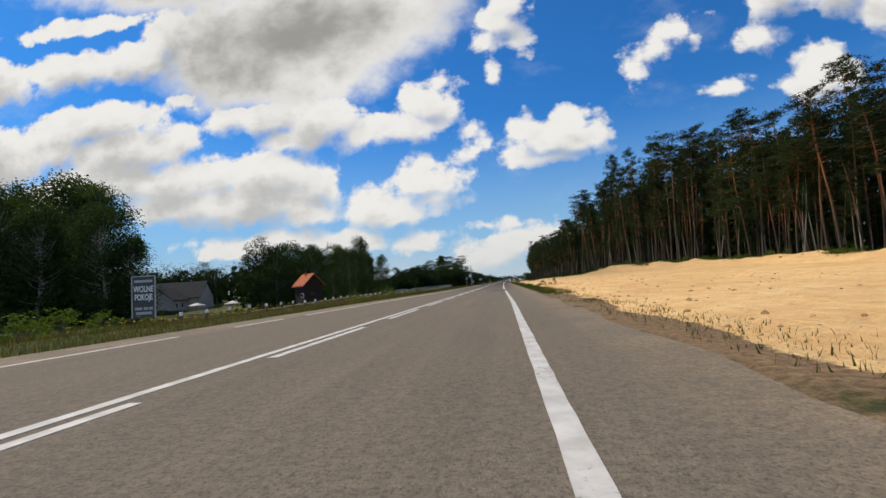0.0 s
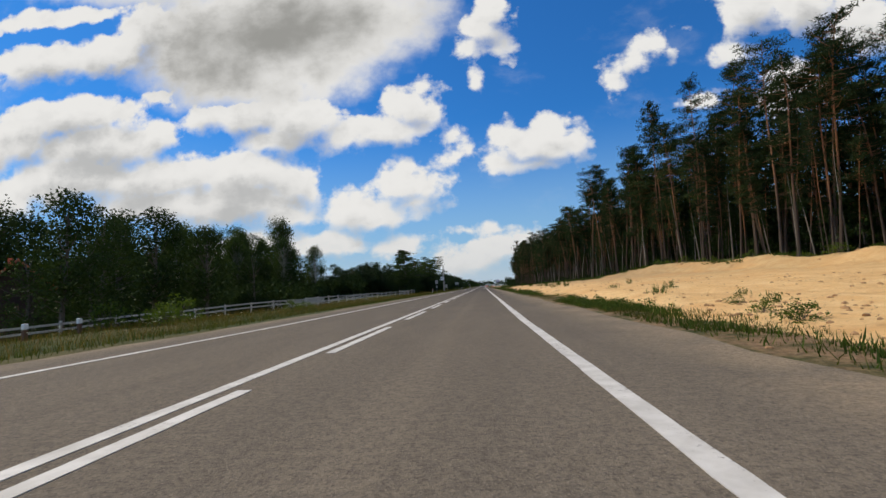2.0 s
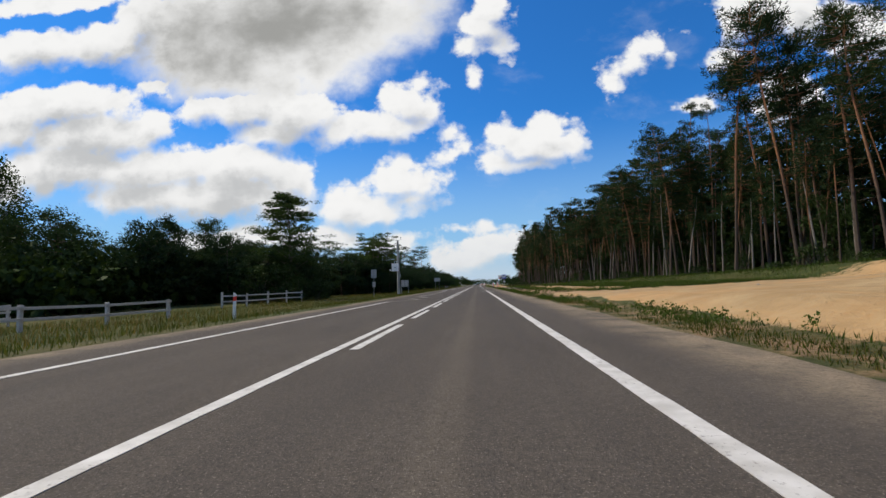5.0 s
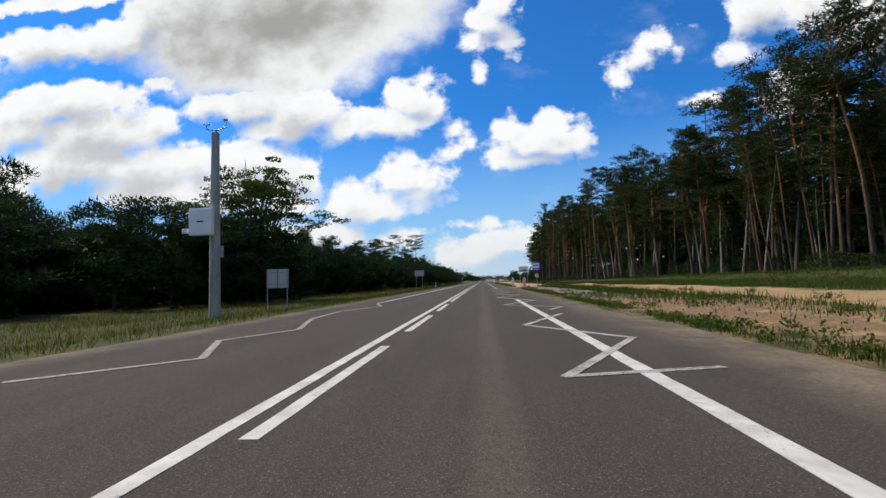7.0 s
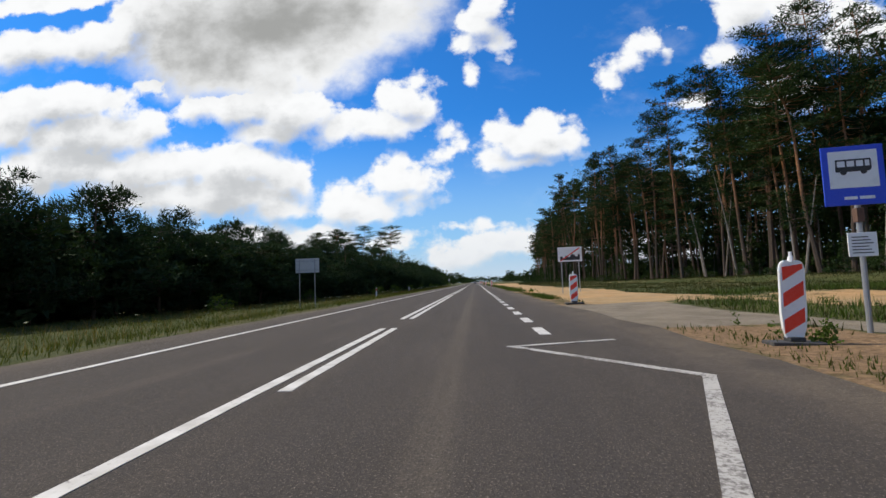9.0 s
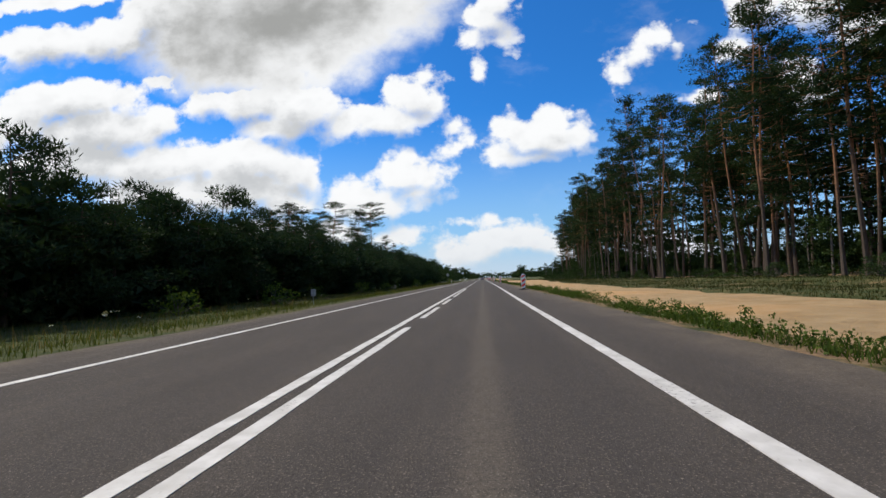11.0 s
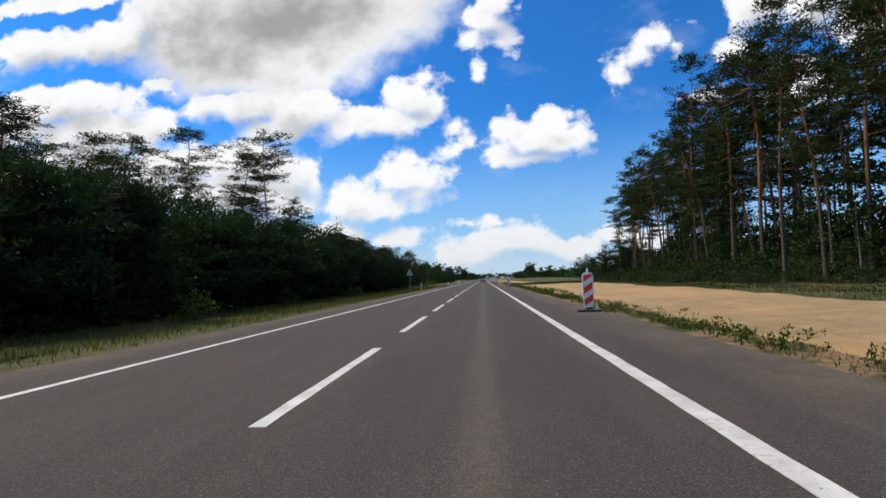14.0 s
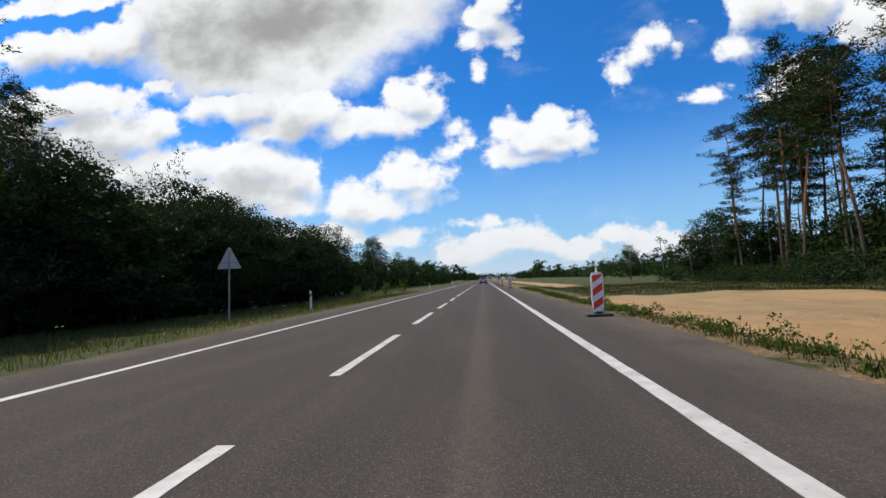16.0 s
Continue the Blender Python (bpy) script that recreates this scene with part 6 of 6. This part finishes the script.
def weather_mast():
    z = float(ground_z(-9.6, 192.8))
    s = thing("measuring_mast", (-9.6, 192.8, z), 0, "grey concrete mast with a white cabinet and weather sensors", "mast")
    part("pole", tube([(0, 0, -0.3), (-0.02, 0, 4.0), (-0.03, 0, 8.1)], [0.235, 0.205, 0.16], 12), CONCRETE, s, "tapered grey concrete pole")
    cab = part("cabinet", box(-0.95, -0.42, 3.55, 0.08, -0.20, 4.72, 0.02), WHITE, s, "white steel cabinet")
    part("door", box(-0.91, -0.435, 3.60, 0.04, -0.4201, 4.67, 0.006), WHITE, cab)
    part("plate", box(-0.58, -0.443, 4.10, -0.28, -0.4355, 4.16, 0.0), BLACK, cab, "dark name plate")
    part("bracket", box(-0.12, -0.22, 3.7, 0.12, 0.0, 4.6, 0.01), STEEL, s)
    cam_box = part("sensor_box", box(-1.30, -0.36, 3.66, -1.05, -0.20, 3.86, 0.015), WHITE, s, "small white sensor box")
    part("arm", box(-1.06, -0.30, 3.70, -0.94, -0.25, 3.76), STEEL, cam_box)
    part("junction_box", box(0.20, -0.12, 2.6, 0.34, 0.08, 3.1, 0.015), STEEL, s)
    bm = tube([(-0.45, 0, 8.3), (0.0, 0, 8.22), (0.50, 0, 8.36)], [0.03, 0.035, 0.03], 6)
    tube([(0.0, 0, 8.0), (0.0, 0, 8.25)], [0.05, 0.05], 6, bm)
    part("crossarm", bm, STEEL, s)
    bm = tube([(0.48, 0, 8.36), (0.48, 0, 8.62)], [0.014, 0.014], 6)
    box(0.36, -0.04, 8.62, 0.52, 0.04, 8.72, 0.01, bm)
    part("wind_vane", bm, STEEL, s)
    bm = tube([(-0.45, 0, 8.3), (-0.45, 0, 8.5)], [0.014, 0.014], 6)
    for a in range(3):
        made = bmesh.ops.create_icosphere(bm, subdivisions=1, radius=0.05)
        bmesh.ops.translate(bm, verts=made["verts"], vec=(-0.45 + 0.12 * math.cos(a * 2.09), 0.12 * math.sin(a * 2.09), 8.5))
    part("wind_cups", bm, STEEL, s)
    bm = tube([(0.0, 0, 5.85), (1.7, 0.1, 6.05)], [0.03, 0.025], 6)
    tube([(1.25, 0.08, 6.0), (1.25, 0.08, 6.5)], [0.015, 0.015], 5, bm)
    part("boom", bm, STEEL, s, "thin horizontal instrument arm")


weather_mast()


def advert():
    z = float(ground_z(-31.7, 42.0))
    s = thing("rooms_board", (-31.7, 42.0, z), 14, "tall dark advertising board with white capital letters", "billboard")
    h = 3.55 - z
    for x in (-0.9, 0.9):
        part("post", box(x - 0.07, 0.03, -0.2, x + 0.07, 0.17, h - 0.1, 0.01), DARK_WOOD, s)
    p = part("panel", box(-1.05, -0.03, h - 4.0, 1.05, 0.03, h, 0.01), BOARD, s, "dark weathered panel")
    for x in (-1.07, 1.07):
        part("frame", box(x - 0.05, -0.05, h - 4.05, x + 0.05, 0.05, h + 0.05, 0.01), SIGN_BACK, p)
    part("frame", box(-1.12, -0.05, h + 0.05, 1.12, 0.05, h + 0.13, 0.01), SIGN_BACK, p)
    words("heading", "WOLNE", 0.82, WHITE, p, 0, -0.036, h - 1.45, label="white painted capitals", squeeze=0.62, bold=0.022)
    words("heading", "POKOJE", 0.82, WHITE, p, 0, -0.036, h - 2.25, label="white painted capitals", squeeze=0.57, bold=0.022)
    bm = prism([(-0.85, h - 0.52), (0.85, h - 0.52), (0.85, h - 0.28), (-0.85, h - 0.28)], 0.004, y=-0.036)
    part("bar", bm, SIGN_BACK, p, "faded line of lettering")
    for x0, x1, dz in ((-0.8, -0.15, 3.1), (0.0, 0.4, 3.1), (0.5, 0.85, 3.1), (-0.7, 0.75, 3.55)):
        part("bar", prism([(x0, h - dz - 0.13), (x1, h - dz - 0.13), (x1, h - dz + 0.13), (x0, h - dz + 0.13)], 0.004, y=-0.036), SIGN_BACK, p, "faded line of lettering")


advert()


def low_board():
    s = thing("forest_board", (-12.7, 344.8, float(ground_z(-12.7, 344.8)) + 0.02), 6, "small low whitish board with worn dark lettering in the grass", "sign board")
    for x in (-0.5, 0.5):
        part("leg", box(x - 0.03, 0.02, -0.15, x + 0.03, 0.08, 0.55), DARK_WOOD, s)
    p = part("panel", box(-0.62, -0.02, 0.08, 0.62, 0.02, 0.62, 0.005), SIGN_BACK, s)
    r = np.random.RandomState(3)
    bm = bmesh.new()
    for k in range(7):
        x = -0.52 + k * 0.155
        prism([(x, 0.36), (x + 0.10, 0.36), (x + 0.10, 0.52), (x, 0.52)], 0.004, bm, -0.026)
    prism([(-0.4, 0.18), (0.38, 0.18), (0.38, 0.24), (-0.4, 0.24)], 0.004, bm, -0.026)
    part("bar", bm, BLACK, p, "worn dark lettering")


low_board()

# ---------------------------------------------------------------- paddock fences


def fence(name, label, points, gap, high, rails, post=0.13, mat=WHITE_WOOD):
    """Square posts with lengthwise rails, following the ground."""
    f = thing(name, label=label, category="fence")
    r = np.random.RandomState(len(points) + int(points[0][1]))
    spots = []
    for (xa, ya), (xb, yb) in zip(points, points[1:]):
        n = max(1, round(math.dist((xa, ya), (xb, yb)) / gap))
        spots += [(xa + (xb - xa) * k / n, ya + (yb - ya) * k / n) for k in range(n)]
    spots.append(points[-1])
    feet = [Vector((x, y, float(ground_z(x, y)))) for x, y in spots]
    for p in feet:
        tall = high * r.uniform(0.93, 1.08)
        ob = part("post", box(-post / 2, -post / 2, -0.2, post / 2, post / 2, tall, 0.012), mat, f)
        ob.matrix_basis = pose(*p, r.uniform(-2, 2), r.uniform(-2, 2), r.uniform(-8, 8))
    for a, b in zip(feet, feet[1:]):
        for z in rails:
            d = b - a
            ob = part("rail", box(-0.02, -0.04, -0.055, 0.02, d.length + 0.06, 0.055, 0.008), mat, f)
            ob.matrix_basis = Matrix.Translation(a + Vector((0.085, 0, z + r.uniform(-0.02, 0.02)))) @ d.to_track_quat("Y", "Z").to_matrix().to_4x4()


fence("paddock_fence", "white weathered two-rail paddock fence", [(-14.6, 92), (-14.4, 118), (-14.5, 132), (-13.3, 146)], 3.2, 1.0, (0.45, 0.85))
fence("paddock_fence", "white two-rail fence end beside a bush", [(-17.4, 158), (-15.9, 166.5), (-15.6, 169.5)], 3.0, 1.15, (0.5, 0.95))
fence("inner_fence", "pale rail fence across the dark paddock", [(-27, 104), (-24, 124), (-22, 146)], 3.0, 1.1, (0.4, 0.75, 1.05), 0.1)
fence("yard_fence", "low weathered rail fence along the yard", [(-24, 40), (-21, 62), (-15.5, 91)], 3.0, 0.95, (0.55, 0.85), 0.10)
fence("yard_fence", "dark rail fence in front of the house", [(-60, 66), (-46, 76), (-36, 86)], 2.2, 1.1, (0.4, 0.7, 1.0), 0.1, DARK_WOOD)

# ---------------------------------------------------------------- buildings


def gable_house(name, at, turn, label, wide, deep, eave, ridge, wall_mat, roof_mat, windows, over=0.5):
    """A house with its ridge along x: walls, two roof slopes, windows and a door on the front."""
    h = thing(name, at, turn, label, "house")
    bm = bmesh.new()
    a, b = wide / 2, deep / 2
    outline = [(-b, -0.5), (b, -0.5), (b, eave), (0, ridge - 0.12), (-b, eave)]
    left = [bm.verts.new((-a, y, z)) for y, z in outline]
    right = [bm.verts.new((a, y, z)) for y, z in outline]
    bm.faces.new(left)
    bm.faces.new(right[::-1])
    for i in range(5):
        j = (i + 1) % 5
        bm.faces.new((left[j], left[i], right[i], right[j]))
    part("wall", bm, wall_mat, h)
    pitch = (ridge - eave) / b
    for s in (-1, 1):
        bm = bmesh.new()
        top = [(-a - over, 0, ridge), (a + over, 0, ridge)]
        low = [(-a - over, s * (b + over), eave - pitch * over), (a + over, s * (b + over), eave - pitch * over)]
        vs = [bm.verts.new(p) for p in (*top, *low[::-1])] + [bm.verts.new((p[0], p[1], p[2] + 0.16)) for p in (*top, *low[::-1])]
        for f in ((0, 1, 2, 3), (7, 6, 5, 4), (0, 4, 5, 1), (1, 5, 6, 2), (2, 6, 7, 3), (3, 7, 4, 0)):
            bm.faces.new([vs[i] for i in f])
        part("roof", bm, roof_mat, h)
        if name == "guest_house":
            continue
        part("fascia", box(-a - over, s * (b + over) - 0.03, eave - pitch * over - 0.08, a + over, s * (b + over) + 0.03, eave - pitch * over - 0.01), DARK_WOOD, h)
    for x, z, w, t in windows:
        win = part("window", box(x - w / 2, -b - 0.05, z, x + w / 2, -b - 0.003, z + t, 0.01), WHITE, h, "white window frame")
        part("pane", box(x - w / 2 + 0.07, -b - 0.065, z + 0.07, x + w / 2 - 0.07, -b - 0.0501, z + t - 0.07), GLASS, win, "dark glass pane")
    return h


house_z = float(ground_z(-98, 126))
guest = gable_house("guest_house", (-100.0, 128.0, house_z), 14, "long single-storey house with a grey roof", 27, 11, 3.9, 8.4, PLASTER, SLATE, [(-9 + 3.6 * k, 1.2, 1.5, 1.5) for k in range(6)])
wing = gable_house("house_porch", (-91.0, 119.0, house_z), 104, "grey-roofed gabled porch wing of the house", 9, 8, 3.4, 6.6, PLASTER, SLATE, [(-2.2, 1.0, 1.4, 1.4), (1.2, 1.0, 1.4, 1.4)])
hut_z = float(ground_z(-30.8, 78.8))
hut = gable_house("red_roofed_hut", (-30.8, 78.8, hut_z), -41, "dark red-brown wooden hut with an orange-red tiled roof", 3.9, 3.3, 4.95, 6.6, HUT_WOOD, RED_ROOF, [(1.0, 2.6, 1.2, 0.75)], 0.45)
part("chimney", box(-0.3, -0.5, 5.7, 0.0, -0.2, 6.95, 0.02), RED_ROOF, hut, "short brick chimney")
hatch = part("window", box(1.954, -0.6, 3.0, 2.0, 0.1, 3.5, 0.01), BROWN_WOOD, hut, "small dark gable window")
part("pane", box(2.001, -0.53, 3.07, 2.012, 0.03, 3.43), GLASS, hatch, "dark glass pane")


def bollard(x, y):
    z = float(ground_z(x, y))
    b = thing("bollard", (x, y, z), 0, "short white-capped wooden post along the yard", "bollard", "white-capped posts")
    part("post", box(-0.07, -0.07, -0.2, 0.07, 0.07, 0.42, 0.015), BROWN_WOOD, b, "weathered lower post")
    part("cap", box(-0.08, -0.08, 0.42, 0.08, 0.08, 0.64, 0.03), WHITE, b, "white painted top")
    return b


first_bollard = bollard(-14.5, 24.6)
for k in range(1, 19):
    y = 24.6 + 2.34 * k
    copy_thing(first_bollard, pose(-14.5 + 0.04 * math.sin(k * 5.1), y, float(ground_z(-14.5, y)), 2 * math.sin(k * 3.3), 2 * math.cos(k * 2.7), 9 * math.sin(k)))


def parasol(x, y, turn):
    z = float(ground_z(x, y))
    s = thing("garden_parasol", (x, y, z), turn, "pale garden parasol in the yard of the house", "parasol", "garden parasols")
    part("pole", tube([(0, 0, 0), (0, 0, 2.7)], [0.03, 0.03], 6), DARK_WOOD, s)
    bm = bmesh.new()
    top = bm.verts.new((0, 0, 2.8))
    rim = [bm.verts.new((1.7 * math.cos(2 * math.pi * k / 8), 1.7 * math.sin(2 * math.pi * k / 8), 2.2 + 0.04 * (k % 2))) for k in range(8)]
    hem = [bm.verts.new(v.co + Vector((0, 0, -0.2))) for v in rim]
    for k in range(8):
        bm.faces.new((top, rim[k], rim[(k + 1) % 8]))
        bm.faces.new((rim[k], hem[k], hem[(k + 1) % 8], rim[(k + 1) % 8]))
    part("canopy", bm, SIGN_BACK, s, "pale grey canopy")


parasol(-62, 92, 0)
parasol(-55, 94, 20)


def shed(x, y):
    z = float(ground_z(x, y))
    s = thing("paddock_shelter", (x, y, z), 12, "long low pale boarded shelter under the trees", "shed")
    for k in range(9):
        part("board", box(-6.5, -0.03, 0.25 + k * 0.17, 6.5, 0.0, 0.40 + k * 0.17, 0.006), WHITE_WOOD, s)
    for px in (-6.4, -3.2, 0.0, 3.2, 6.4):
        part("post", box(px - 0.07, 0.0, -0.2, px + 0.07, 0.14, 2.0, 0.01), DARK_WOOD, s)


shed(-33, 130)

# ---------------------------------------------------------------- the car far ahead


def car():
    c = thing("car", (1.95, 492.0, 0.0), 0, "silver hatchback driving far ahead on the road", "car")
    side = [(-2.05, 0.32), (2.0, 0.30), (2.08, 0.62), (1.95, 0.86), (1.05, 0.98), (0.35, 1.44), (-1.25, 1.47), (-1.95, 1.02), (-2.12, 0.84)]
    bm = bmesh.new()
    rings = []
    for x, pull in ((-0.86, 0.0), (-0.72, 0.04), (0.72, 0.04), (0.86, 0.0)):
        inset = 0.14 if abs(x) > 0.8 else 0.0
        rings.append([bm.verts.new((x * (1 - (0.16 if z > 1.1 else 0.0)), y * (1 - inset * 0.1), z - (0.03 if inset else 0.0))) for y, z in side])
    for a, b in zip(rings, rings[1:]):
        for k in range(len(side)):
            j = (k + 1) % len(side)
            bm.faces.new((a[k], a[j], b[j], b[k]))
    bm.faces.new(rings[0][::-1])
    bm.faces.new(rings[-1])
    part("body", bm, CAR_PAINT, c)
    part("rear_window", box(-0.56, -1.74, 1.05, 0.56, -1.68, 1.40, 0.02), GLASS, c, "dark rear window")
    part("bumper", box(-0.80, -2.18, 0.34, 0.80, -2.08, 0.60, 0.03), BLACK, c)
    part("plate", box(-0.26, -2.20, 0.62, 0.26, -2.16, 0.74), WHITE, c, "white plate with plain bars")
    for x in (-0.70, 0.70):
        part("tail_light", box(x - 0.12, -2.14, 0.80, x + 0.12, -2.04, 1.02, 0.02), TAIL, c, "red tail light")
    for x in (-0.76, 0.76):
        for y in (-1.3, 1.3):
            w = part("wheel", tube([(x - 0.1, y, 0.31), (x + 0.1, y, 0.31)], [0.31, 0.31], 16), RUBBER, c, "black tyre")
            part("rim", tube([(x - 0.108, y, 0.31), (x + 0.108, y, 0.31)], [0.2, 0.2], 12), STEEL, w)


car()
